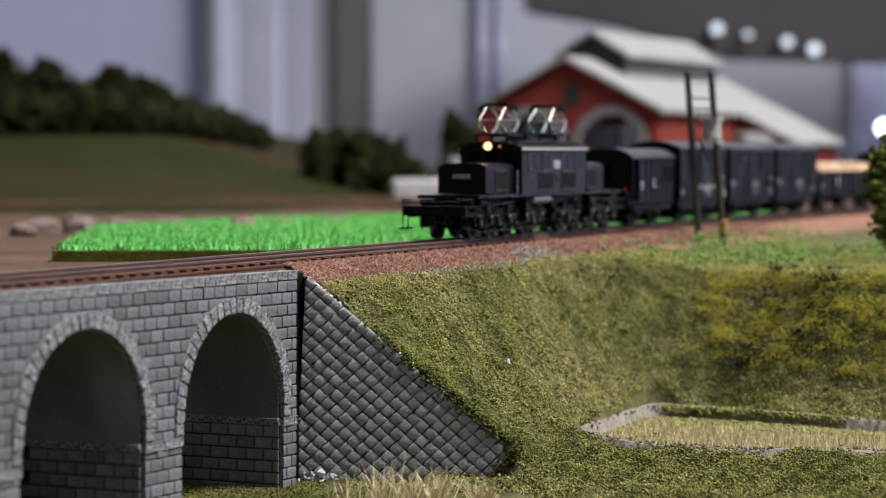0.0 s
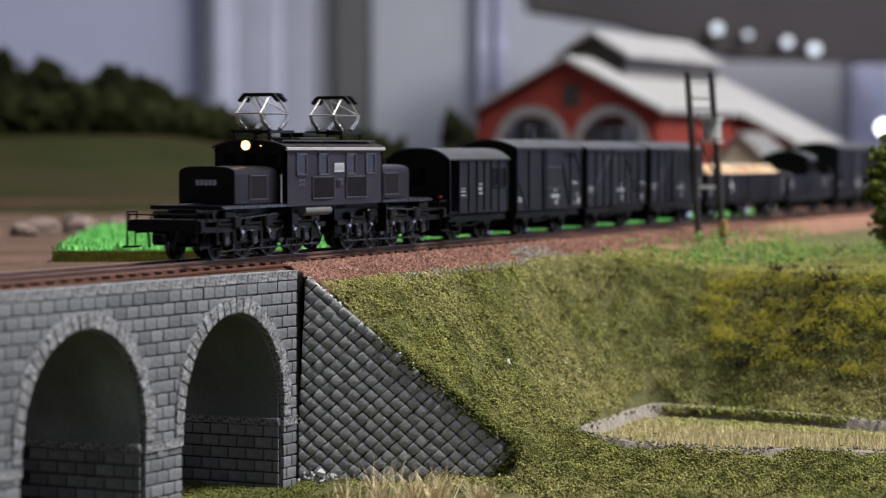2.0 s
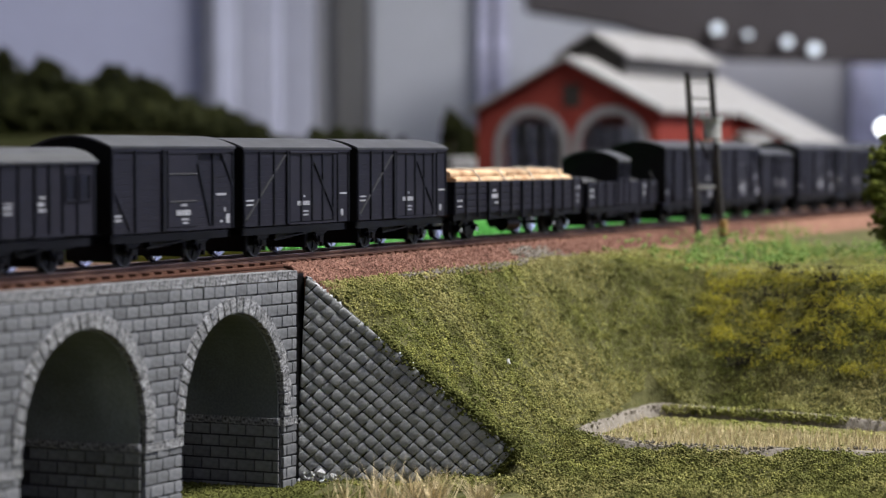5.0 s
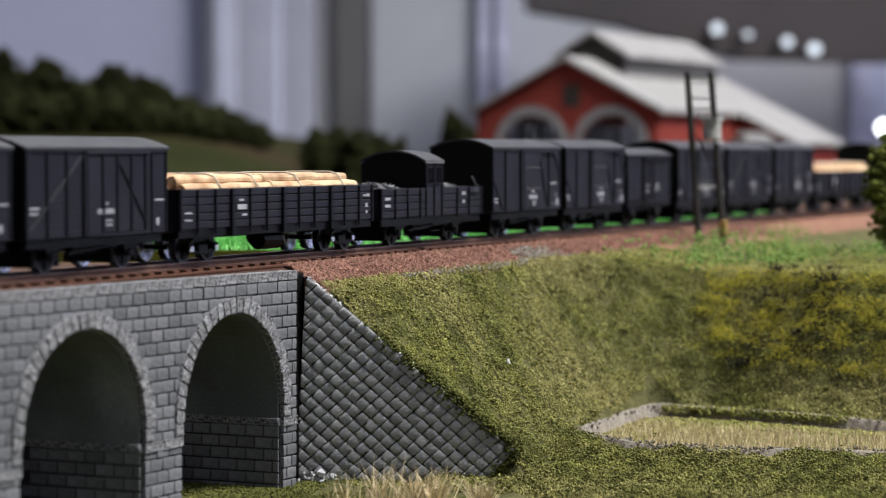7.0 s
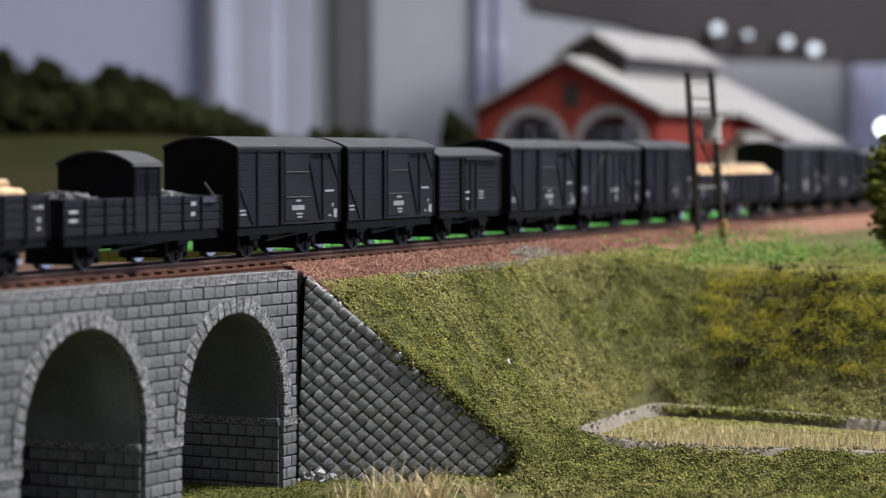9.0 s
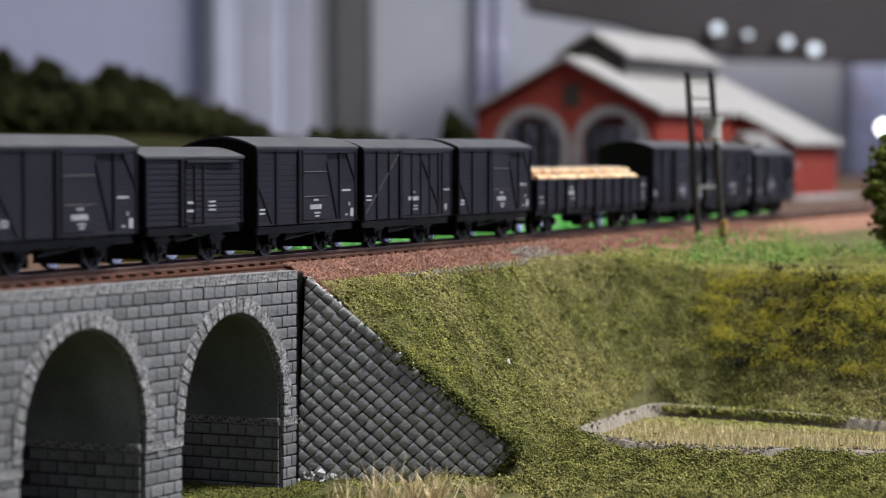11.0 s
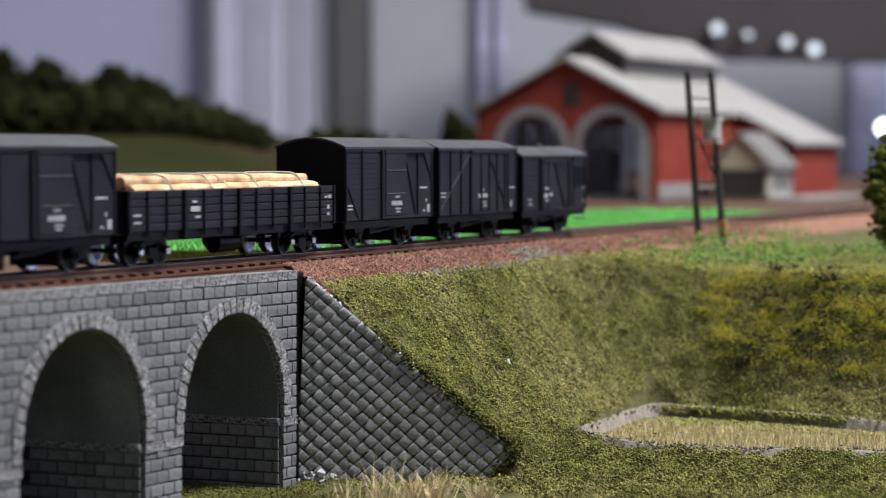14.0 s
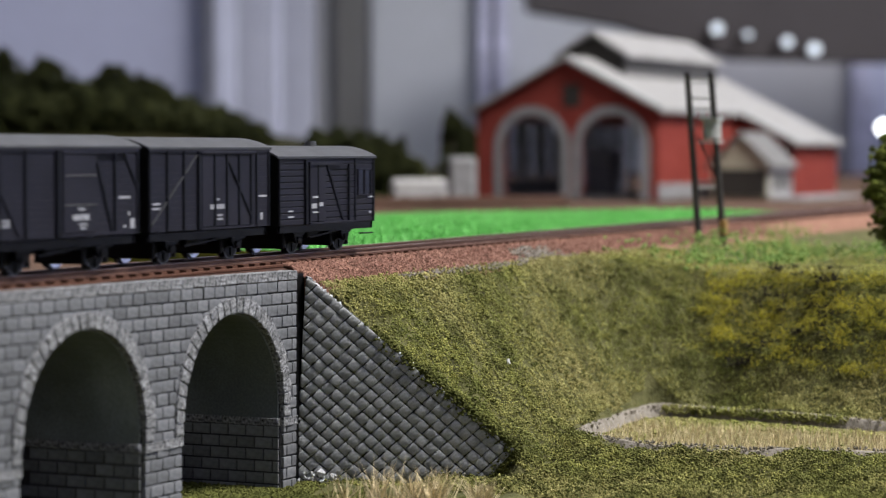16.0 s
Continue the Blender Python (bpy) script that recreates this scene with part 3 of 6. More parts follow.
part("ballast_bank", prism(BM(), [(-15.6, -7.2), (-14.2, -5.4), (-9.4, -2.4), (9.4, -2.4), (14, -5.4), (16, -7.2)], 3.0, 1650, "x"), BALLAST, track, "brown ballast shoulder")
rng = np.random.default_rng(5)
n = 17000
bx = 2.6 + 330 * rng.random(n) ** 1.5
by = -15.5 + 8.2 * rng.random(n)
bz = np.interp(by, [-15.6, -14.2, -9.4, -7.4], [-7.0, -5.4, -2.4, -1.95]) + 0.1
tagged(crumbs("ballast_granules", np.stack([bx, by, bz], 1), rng.uniform(0.25, 0.55, n), GRANULE, track, "loose brown ballast granules"), kind="stuff")


# ---- rolling stock ----
def wheelset(parent, x, r=3.0, half=4.5, plain=False):
    bm = BM()
    rod(bm, (0, -half - 2, 0), (0, half + 2, 0), 0.45, seg=8)
    for s in (-1, 1):
        rod(bm, (0, s * (half - 0.75), 0), (0, s * (half + 0.62), 0), r - 0.3, seg=20)
        for k in range(5):
            a = k * 2 * math.pi / 5
            bar(bm, (0.6 * math.cos(a), s * (half + 0.66), 0.6 * math.sin(a)), ((r - 0.7) * math.cos(a), s * (half + 0.66), (r - 0.7) * math.sin(a)), 0.4, 0.25)
    w = part("wheelset", bm, UNDER, parent, "black axle and wheel centres", (x, 0, r))
    bm = BM()
    for s in (-1, 1):
        outer, inner_ = [], []
        for k in range(24):
            a = 2 * math.pi * k / 24
            outer.append((math.cos(a), math.sin(a)))
        y0, y1 = s * (half - 0.7), s * (half + 0.6)
        rings = [[bm.verts.new((ca * q, y, sa * q)) for ca, sa in outer] for q, y in ((r - 0.6, y0), (r + 0.35, y0), (r + 0.35, y0 + s * 0.3), (r, y0 + s * 0.35), (r, y1), (r - 0.32, y1))]
        for p, q in zip(rings, rings[1:] + rings[:1]):
            for k in range(24):
                bm.faces.new((p[k], p[(k + 1) % 24], q[(k + 1) % 24], q[k]))
    part("tyre", bm, WHEEL, w, "dark steel tyre")
    for s in (-1, 1):
        bm = BM()
        dish = [[bm.verts.new((q * math.cos(math.pi * k / 12), s * y, q * math.sin(math.pi * k / 12))) for k in range(24)] for q, y in ((r - 0.1, half - 0.72), (r - 0.1, half - 1.15), (r - 0.45, half - 1.15), (0.7, half - 0.88))]
        for p, q in zip(dish, dish[1:]):
            for k in range(24):
                bm.faces.new((p[k], p[(k + 1) % 24], q[(k + 1) % 24], q[k]))
        bm.faces.new(dish[-1]), bm.faces.new(dish[0][::-1])
        part("wheel_back", bm, WHEEL if plain else STEEL, w, "bright dished metal back of the wheel")
    return w


def coupler(parent, x, s):
    bm = BM()
    box(bm, min(x, x + s * 2.4), max(x, x + s * 2.4), -0.6, 0.6, 4.6, 5.6, 0.1)
    box(bm, min(x + s * 1.8, x + s * 2.6), max(x + s * 1.8, x + s * 2.6), -1.4, 1.4, 4.2, 6.0, 0.2)
    part("coupler", bm, UNDER, parent)


def axle_guard(parent, x):
    for y in (-6.6, 6.6):
        bm = BM()
        prism(bm, [(x - 2.9, 6.2), (x - 1.3, 2.4), (x + 1.3, 2.4), (x + 2.9, 6.2)], y - 0.2, y + 0.2)
        box(bm, x - 0.9, x + 0.9, y - 0.6, y + 0.6, 2.3, 3.7, 0.2)
        for k in range(3):
            box(bm, x - 3.4 + k * 0.6, x + 3.4 - k * 0.6, y - 0.45, y + 0.45, 4.7 - k * 0.32, 5.0 - k * 0.32)
        part("axle_guard", bm, UNDER, parent, "black axle guard with leaf spring")


def underframe(parent, L, axles, z=6.6):
    bm = BM()
    box(bm, 0.3, L - 0.3, -7.9, -7.0, z - 1.5, z)
    box(bm, 0.3, L - 0.3, 7.0, 7.9, z - 1.5, z)
    box(bm, 0.2, 1.2, -7.9, 7.9, z - 1.5, z)
    box(bm, L - 1.2, L - 0.2, -7.9, 7.9, z - 1.5, z)
    box(bm, 0.5, L - 0.5, -2.5, 2.5, z - 1.3, z)
    part("underframe", bm, UNDER, parent)
    part("centre_sill", box(BM(), axles[0] + 3.4, axles[-1] - 3.4, -2.8, 2.8, 4.9, z - 1.0, 0.2), UNDER, parent)
    for x in axles:
        for d in (-3.9, 3.9):
            part("brake_shoe", box(BM(), x + d - 0.5, x + d + 0.5, -5.4, 5.4, 1.6, 5.4, 0.2), UNDER, parent)
    for x in axles:
        wheelset(parent, x)
        axle_guard(parent, x)
    coupler(parent, 0.2, -1)
    coupler(parent, L - 0.2, 1)
    bm = BM()
    bar(bm, (axles[0] + 4, -7.4, z - 2.8), (axles[-1] - 1, -7.4, z - 1.2), 0.35)
    box(bm, L * 0.42, L * 0.52, -5.0, -3.2, z - 3.0, z - 1.2, 0.2)
    part("brake_rigging", bm, UNDER, parent)
    for s in (-1, 1):
        bm = rod(BM(), (L * 0.5, s * 2.5, z - 2.0), (L * 0.66, s * 2.5, z - 2.0), 1.1, seg=10)
        part("brake_cylinder", bm, UNDER, parent)


def arc_roof(parent, L, half, eave, rise, name="roof", over=0.5, thick=0.45, power=2.0, material=None):
    n = 14
    top_l, low = [], []
    for k in range(n + 1):
        y = -half - 0.35 + (2 * half + 0.7) * k / n
        q = abs(y) / (half + 0.35)
        z = eave + rise * (1 - q ** power)
        top_l.append((y, z + thick)), low.append((y, z))
    return part(name, prism(BM(), low + top_l[::-1], -over, L + over, "x"), material or ROOF, parent, "curved grey roof", smooth=False)


def end_wall(parent, x0, x1, half, z0, eave, rise, power=2.0):
    n = 14
    pts = [(-half, z0)] + [(-half + 2 * half * k / n, eave + rise * (1 - abs(-1 + 2 * k / n) ** power)) for k in range(n + 1)] + [(half, z0)]
    # ends get the darker black, so their shade is painted in
    part("end_wall", prism(BM(), pts, x0, x1, "x"), SHADED_BLACK, parent)


def ribs(parent, xs, half, z0, z1, w=0.7, d=0.32, name="rib"):
    for x in xs:
        for s in (-1, 1):
            y = s * (half + d / 2)
            part(name, box(BM(), x - w / 2, x + w / 2, y - d / 2 - 0.02, y + d / 2, z0, z1, 0.06), BLACK_RIB, parent)


def brace(parent, x0, z0, x1, z1, half, w=0.6, material=None, d=0.26):
    for s in (-1, 1):
        part("brace", bar(BM(), (x0, s * (half + d / 2), z0), (x1, s * (half + d / 2), z1), d, w), material or BLACK_RIB, parent)


def letters(parent, half, bars, material=None, far=False):
    for x0, x1, z0, z1 in bars:
        part("lettering", box(BM(), x0, x1, -half - 0.06, -half + 0.02, z0 + 0.08, z1 - 0.08), material or WHITE, parent, "small white painted lettering")


def bolts(parent, xs, half, z, r=0.16):
    bm = BM()
    for x in xs:
        rod(bm, (x, -half - 0.2, z), (x, -half + 0.05, z), r, seg=6)
    tagged(part("bolt_heads", bm, ROOF, parent), kind="stuff")


def body_shell(parent, L, half, z0, eave, rise, power=2.0, planks=0, groove=0.09):
    bm = BM()
    for s in (-1, 1):
        y0, y1 = (s * half, s * (half - 0.8))
        if planks:
            h = (eave - z0) / planks
            for k in range(planks):
                part("plank", box(BM(), 0.02, L - 0.02, min(y0, y1), max(y0, y1), z0 + k * h + groove, z0 + (k + 1) * h - groove, min(0.1, groove)), BLACK, parent)
            part("side_wall", box(BM(), 0.05, L - 0.05, min(y0 - s * 0.25, y1), max(y0 - s * 0.25, y1), z0, eave), BLACK_RIB, parent)
        else:
            part("side_wall", box(BM(), 0, L, min(y0, y1), max(y0, y1), z0, eave), BLACK, parent)
    part("floor", box(BM(), 0.5, L - 0.5, -half + 0.5, half - 0.5, z0, z0 + 0.6), UNDER, parent)
    end_wall(parent, 0, 0.7, half - 0.02, z0, eave, rise - 0.02, power)
    end_wall(parent, L - 0.7, L, half - 0.02, z0, eave, rise - 0.02, power)


HALF = 8.5


def steel_van():
    L = 45.5
    w = thing("steel_box_van", label="black steel two-axle box van with smooth sliding door", category="freight wagon", group="freight train")
    body_shell(w, L, HALF, 6.9, 23.0, 2.1, planks=14, groove=0.028)
    arc_roof(w, L, HALF, 22.9, 2.1)
    part("cant_rail", box(BM(), 0.01, L - 0.01, -HALF - 0.25, HALF + 0.25, 22.3, 22.9), BLACK, w)
    part("door", box(BM(), 19.5, 30.3, -HALF - 0.55, -HALF, 7.6, 22.3, 0.12), BLACK, w, "smooth black sliding door")
    part("door", box(BM(), 19.5, 30.3, HALF, HALF + 0.55, 7.6, 22.3, 0.12), BLACK, w, "smooth black sliding door")
    for z in (18.0, 12.7):
        bm = rod(BM(), (19.8, -HALF - 0.7, z), (30.0, -HALF - 0.7, z), 0.07, seg=6)
        part("handrail", bm, TANK, w, "thin grey handrail")
    part("door_rail", box(BM(), 19, 41.5, -HALF - 0.75, -HALF, 22.0, 22.5), BLACK, w)
    part("door_rail", box(BM(), 19, 41.5, -HALF - 0.6, -HALF, 7.0, 7.5), BLACK, w)
    ribs(w, (8.3, 37.2), HALF, 7, 22.7)
    ribs(w, (0.4, L - 0.4), HALF, 6.9, 22.3, 0.6, 0.25, "corner_post")
    ribs(w, (18.4,), HALF, 7, 22.7, 1.5, 0.5, "door_post")
    brace(w, 30.6, 21.8, 36.4, 7.4, HALF, 0.75)
    brace(w, 0.6, 15.2, 6.5, 7.4, HALF, 0.35, BLACK)
    brace(w, 40.2, 22.2, 45.0, 15.6, HALF, 0.35)
    letters(w, HALF + 0.6, [(22.4 + k * 1.1, 23.25 + k * 1.1, 9.85, 11.05) for k in range(5)] + [(24.2 + k * 0.75, 24.8 + k * 0.75, 11.6, 12.2) for k in range(3)] + [(24.4, 27.0, 8.9, 9.4), (24.8, 26.6, 8.2, 8.7)])
    letters(w, HALF, [(1.2, 3.6, 10.0, 10.5), (1.2, 3.6, 9.2, 9.7), (38.6, 42.6, 13.5, 14.1), (42.6, 44.0, 7.9, 9.9), (40.2, 41.2, 8.1, 8.7), (41.9, 42.4, 10.3, 11.2)])
    underframe(w, L, (10.0, 35.5))
    return w


def ribbed_van():
    L = 47.5
    w = thing("ribbed_box_van", label="black boarded two-axle box van with ribbed door", category="freight wagon", group="freight train")
    body_shell(w, L, HALF, 6.9, 22.8, 2.0, planks=14, groove=0.02)
    arc_roof(w, L, HALF, 22.7, 2.0)
    part("cant_rail", box(BM(), 0.01, L - 0.01, -HALF - 0.25, HALF + 0.25, 22.2, 22.7), BLACK, w)
    for s in (-1, 1):
        y = s * HALF
        part("door", box(BM(), 19.5, 40.0, min(y, y + s * 0.4), max(y, y + s * 0.4), 7.4, 21.9, 0.1), BLACK, w, "ribbed black sliding door")
        for k in range(4):
            xk = 24.4 + k * 4.9
            part("door_rib", box(BM(), xk - 0.35, xk + 0.35, min(y + s * 0.4, y + s * 0.65), max(y + s * 0.4, y + s * 0.65), 7.5, 21.8), BLACK_RIB, w)
    part("door_rail", box(BM(), 19, 40.8, -HALF - 0.75, -HALF, 21.8, 22.4, 0.1), BLACK, w)
    part("door_rail", box(BM(), 19, 40.8, -HALF - 0.6, -HALF, 6.9, 7.3), BLACK, w)
    ribs(w, (6.8, 13.0), HALF, 7, 22.6, 0.6)
    ribs(w, (0.4, L - 0.4, 42.0), HALF, 6.9, 22.6, 0.55, 0.25, "corner_post")
    ribs(w, (18.7,), HALF, 7, 22.6, 1.1, 0.45, "door_post")
    brace(w, 1.0, 8.2, 18.0, 21.6, HALF, 0.22, ROOF, 0.3)
    brace(w, 29.0, 21.4, 39.5, 8.6, HALF + 0.4, 0.45)
    letters(w, HALF + 0.45, [(22.6, 23.3, 10.8, 11.9), (23.6, 24.3, 10.8, 11.9), (25.1, 25.9, 10.8, 11.9), (26.15, 26.95, 10.8, 11.9), (27.2, 28.0, 10.8, 11.9), (24.2, 24.8, 12.5, 13.1), (25.3, 26.0, 12.5, 13.1), (25.3, 27.4, 9.4, 9.9), (25.3, 27.4, 8.6, 9.1)])
    letters(w, HALF, [(1.4, 4.4, 12.0, 12.5), (1.4, 4.2, 11.1, 11.6), (43.0, 46.4, 12.9, 13.4), (43.6, 44.6, 8.2, 9.8)])
    underframe(w, L, (11.0, 37.0))
    return w


def plank_van():
    L = 37.5
    w = thing("plank_box_van", label="low black two-axle van with horizontal planks", category="freight wagon", group="freight train")
    body_shell(w, L, 8.0, 7.8, 21.0, 1.9, planks=12)
    arc_roof(w, L, 8.0, 20.9, 1.9)
    for s in (-1, 1):
        y = s * 8.0
        for k in range(11):
            if k % 1 == 0:
                part("door_plank", box(BM(), 14.6, 23.5, min(y, y + s * 0.35), max(y, y + s * 0.35), 8.2 + k * 1.08, 9.1 + k * 1.08, 0.08), BLACK, w)
    part("door_rail", box(BM(), 14.4, 34.0, -8.9, -8.0, 20.0, 20.6, 0.1), BLACK, w)
    part("door_rail", box(BM(), 14.4, 34.0, -8.8, -8.0, 7.6, 8.0), BLACK, w)
    ribs(w, (13.2,), 8.0, 7.8, 20.8, 1.2, 0.5, "door_post")
    ribs(w, (17.8, 21.2), 8.3, 8, 19.6, 0.5)
    ribs(w, (0.4, L - 0.4), 8.0, 7.8, 20.8, 0.6, 0.25, "corner_post")
    letters(w, 8.42, [(15.0, 17.4, 12.0, 12.6), (15.0, 17.4, 10.4, 11.0)])
    letters(w, 8.05, [(23.9, 26.6, 12.1, 12.6), (23.9, 26.6, 11.3, 11.8), (23.9, 26.6, 10.5, 11.0)])
    underframe(w, L, (8.2, 29.0), 7.6)
    return w


def window_grid(parent, x0, x1, z0, z1, half, mull=1, name="window"):
    for s in (-1, 1):
        y = s * half
        f = part(name, box(BM(), x0, x1, min(y, y + s * 0.1), max(y, y + s * 0.1), z0, z1), GLASS, parent, "dark window glass")
        bm = BM()
        ya, yb = min(y, y + s * 0.3), max(y, y + s * 0.3)
        for a, b, c, d in ((x0 - 0.25, x0, z0, z1), (x1, x1 + 0.25, z0, z1), (x0 - 0.25, x1 + 0.25, z0 - 0.25, z0), (x0 - 0.25, x1 + 0.25, z1, z1 + 0.25)):
            box(bm, a, b, ya, yb, c, d)
        for k in range(mull):
            xm = x0 + (x1 - x0) * (k + 1) / (mull + 1)
            box(bm, xm - 0.12, xm + 0.12, ya, yb, z0, z1)
        part("window_frame", bm, BLACK, f)


def brake_van_front():
    L = 36.0
    w = thing("guards_van", label="black guard's van with open vestibule and rounded roof", category="guard's van", group="freight train")
    half = 8.3
    for s in (-1, 1):
        part("side_wall", box(BM(), 6.3, L, min(s * half, s * (half - 0.8)), max(s * half, s * (half - 0.8)), 7.2, 20.4), BLACK, w)
        part("vestibule_post", box(BM(), 0, 0.9, min(s * half, s * (half - 0.8)), max(s * half, s * (half - 0.8)), 7.2, 20.4), BLACK, w)
    part("floor", box(BM(), 0.2, L - 0.2, -half + 0.4, half - 0.4, 7.0, 7.7), UNDER, w)
    part("inner_wall", box(BM(), 6.3, 7.0, -half + 0.4, half - 0.4, 7.2, 20.4), BLACK, w)
    end_wall(w, 0, 0.7, half - 0.02, 7.2, 20.2, 2.6, 3.2)
    end_wall(w, L - 0.7, L, half - 0.02, 7.2, 20.2, 2.6, 3.2)
    arc_roof(w, L, half, 20.1, 2.6, over=0.7, power=3.2)
    part("end_window", box(BM(), -0.12, 0.05, -2.0, 1.6, 14.0, 18.2), GLASS, w, "dark end window")
    for y in (-6.2, 6.6):
        part("tail_lamp", rod(BM(), (-0.9, y, 11.3), (0.0, y, 11.3), 0.34, seg=12), RED_LENS, w, "small red tail lamp")
    ribs(w, (11.5, 16.5, 21.0), half, 7.3, 20.0, 0.7)
    ribs(w, (25.2, 30.0), half, 7.3, 20.0, 0.5)
    ribs(w, (0.3, L - 0.4), half, 7.2, 20.0, 0.6, 0.25, "corner_post")
    window_grid(w, 26.4, 29.2, 13.6, 18.0, half, 0)
    window_grid(w, 31.0, 33.8, 13.6, 18.0, half, 0)
    letters(w, half + 0.05, [(7.0, 9.6, 13.0, 13.4), (7.0, 9.6, 12.2, 12.7), (7.0, 9.6, 11.3, 11.8), (17.4, 19.4, 12.6, 13.4), (17.6, 20.0, 11.6, 12.2), (18.0, 19.8, 13.9, 14.4)])
    for k, z in enumerate((6.2, 4.4, 2.9)):
        for s in (-1, 1):
            part("step", box(BM(), 0.8, 5.6, s * 8.2 - 0.5, s * 8.2 + 0.5, z - 0.2, z), UNDER, w)
    underframe(w, L, (9.0, 26.0))
    part("door_rail", box(BM(), 15.5, 25.0, -half - 0.5, -half, 7.2, 7.6), BLACK, w)
    return w


def brake_van_rear():
    L = 45.0
    w = thing("planked_guards_van", label="black planked guard's van with small-paned end window", category="guard's van", group="freight train")
    half = 8.2
    body_shell(w, L, half, 6.6, 20.9, 2.3, planks=11)
    arc_roof(w, L, half, 20.8, 2.3, over=0.8)
    for s in (-1, 1):
        y = s * half
        part("door", box(BM(), 13.6, 21.0, min(y, y + s * 0.4), max(y, y + s * 0.4), 7.2, 19.6, 0.1), BLACK, w, "boarded black door")
    part("door_rail", box(BM(), 13.0, 28.5, -half - 0.7, -half, 19.4, 20.0), BLACK, w)
    part("door_rail", box(BM(), 13.0, 34.5, -half - 0.8, -half, 6.7, 7.1), BLACK, w)
    ribs(w, (12.0,), half, 6.7, 20.6, 1.0, 0.5, "door_post")
    ribs(w, (17.3, 32.0), half + 0.2, 6.8, 19.6, 0.6)
    ribs(w, (0.4, L - 0.4, 35.5), half, 6.6, 20.8, 0.6, 0.25, "corner_post")
    brace(w, 22.0, 19.4, 29.5, 7.4, half, 0.65)
    window_grid(w, 37.0, 43.0, 12.8, 18.2, half, 1)
    letters(w, half + 0.44, [(14.6, 17.0, 12.2, 12.8), (14.2, 16.4, 10.0, 11.2), (17.6, 19.4, 10.4, 11.4), (14.6, 17.0, 9.0, 9.5)])
    letters(w, half + 0.05, [(4.2, 6.2, 9.4, 9.9), (4.2, 6.8, 8.2, 8.7), (42.0, 44.2, 11.9, 12.4), (42.4, 43.4, 8.4, 9.0)])
    part("ventilator", rod(BM(), (30.0, 0, 23.0), (30.0, 0, 24.6), 1.5, 1.1, 12), ROOF, w, "round roof ventilator")
    part("tail_lamp_bracket", box(BM(), L, L + 1.2, -6.8, -6.0, 9.4, 10.6, 0.2), UNDER, w)
    underframe(w, L, (11.5, 33.5))
    part("step", box(BM(), 38.5, 43.5, -8.8, -7.6, 3.9, 4.2), UNDER, w)
    return w


def bogie(parent, x):
    b = []
    for dx in (-4.9, 4.9):
        b.append(wheelset(parent, x + dx))
    for s in (-1, 1):
        bm = BM()
        y = s * 6.4
        bar(bm, (x - 5.6, y, 3.3), (x - 2.2, y, 4.9), 0.7, 0.7)
        bar(bm, (x + 5.6, y, 3.3), (x + 2.2, y, 4.9), 0.7, 0.7)
        box(bm, x - 2.4, x + 2.4, y - 0.35, y + 0.35, 4.5, 5.2)
        bar(bm, (x - 5.0, y, 2.8), (x - 1.5, y, 1.7), 0.6, 0.6)
        bar(bm, (x + 5.0, y, 2.8), (x + 1.5, y, 1.7), 0.6, 0.6)
        box(bm, x - 1.8, x + 1.8, y - 0.5, y + 0.5, 1.4, 3.6, 0.15)
        for dx in (-4.9, 4.9):
            box(bm, x + dx - 0.9, x + dx + 0.9, y - 0.7, y + 0.7, 2.3, 3.8, 0.25)
        part("bogie_frame", bm, UNDER, parent)
        # bright plates put in to give the axleboxes their bluish glint
        for dx in (-4.9, 4.9):
            part("axlebox_cover", box(BM(), x + dx - 0.6, x + dx + 0.6, min(y + s * 0.7, y + s * 0.85), max(y + s * 0.7, y + s * 0.85), 2.5, 3.6, 0.06), STEEL, parent, "bright cover plate added for the axlebox glint")
    part("bolster", box(BM(), x - 1.4, x + 1.4, -6, 6, 4.4, 6.0), UNDER, parent)


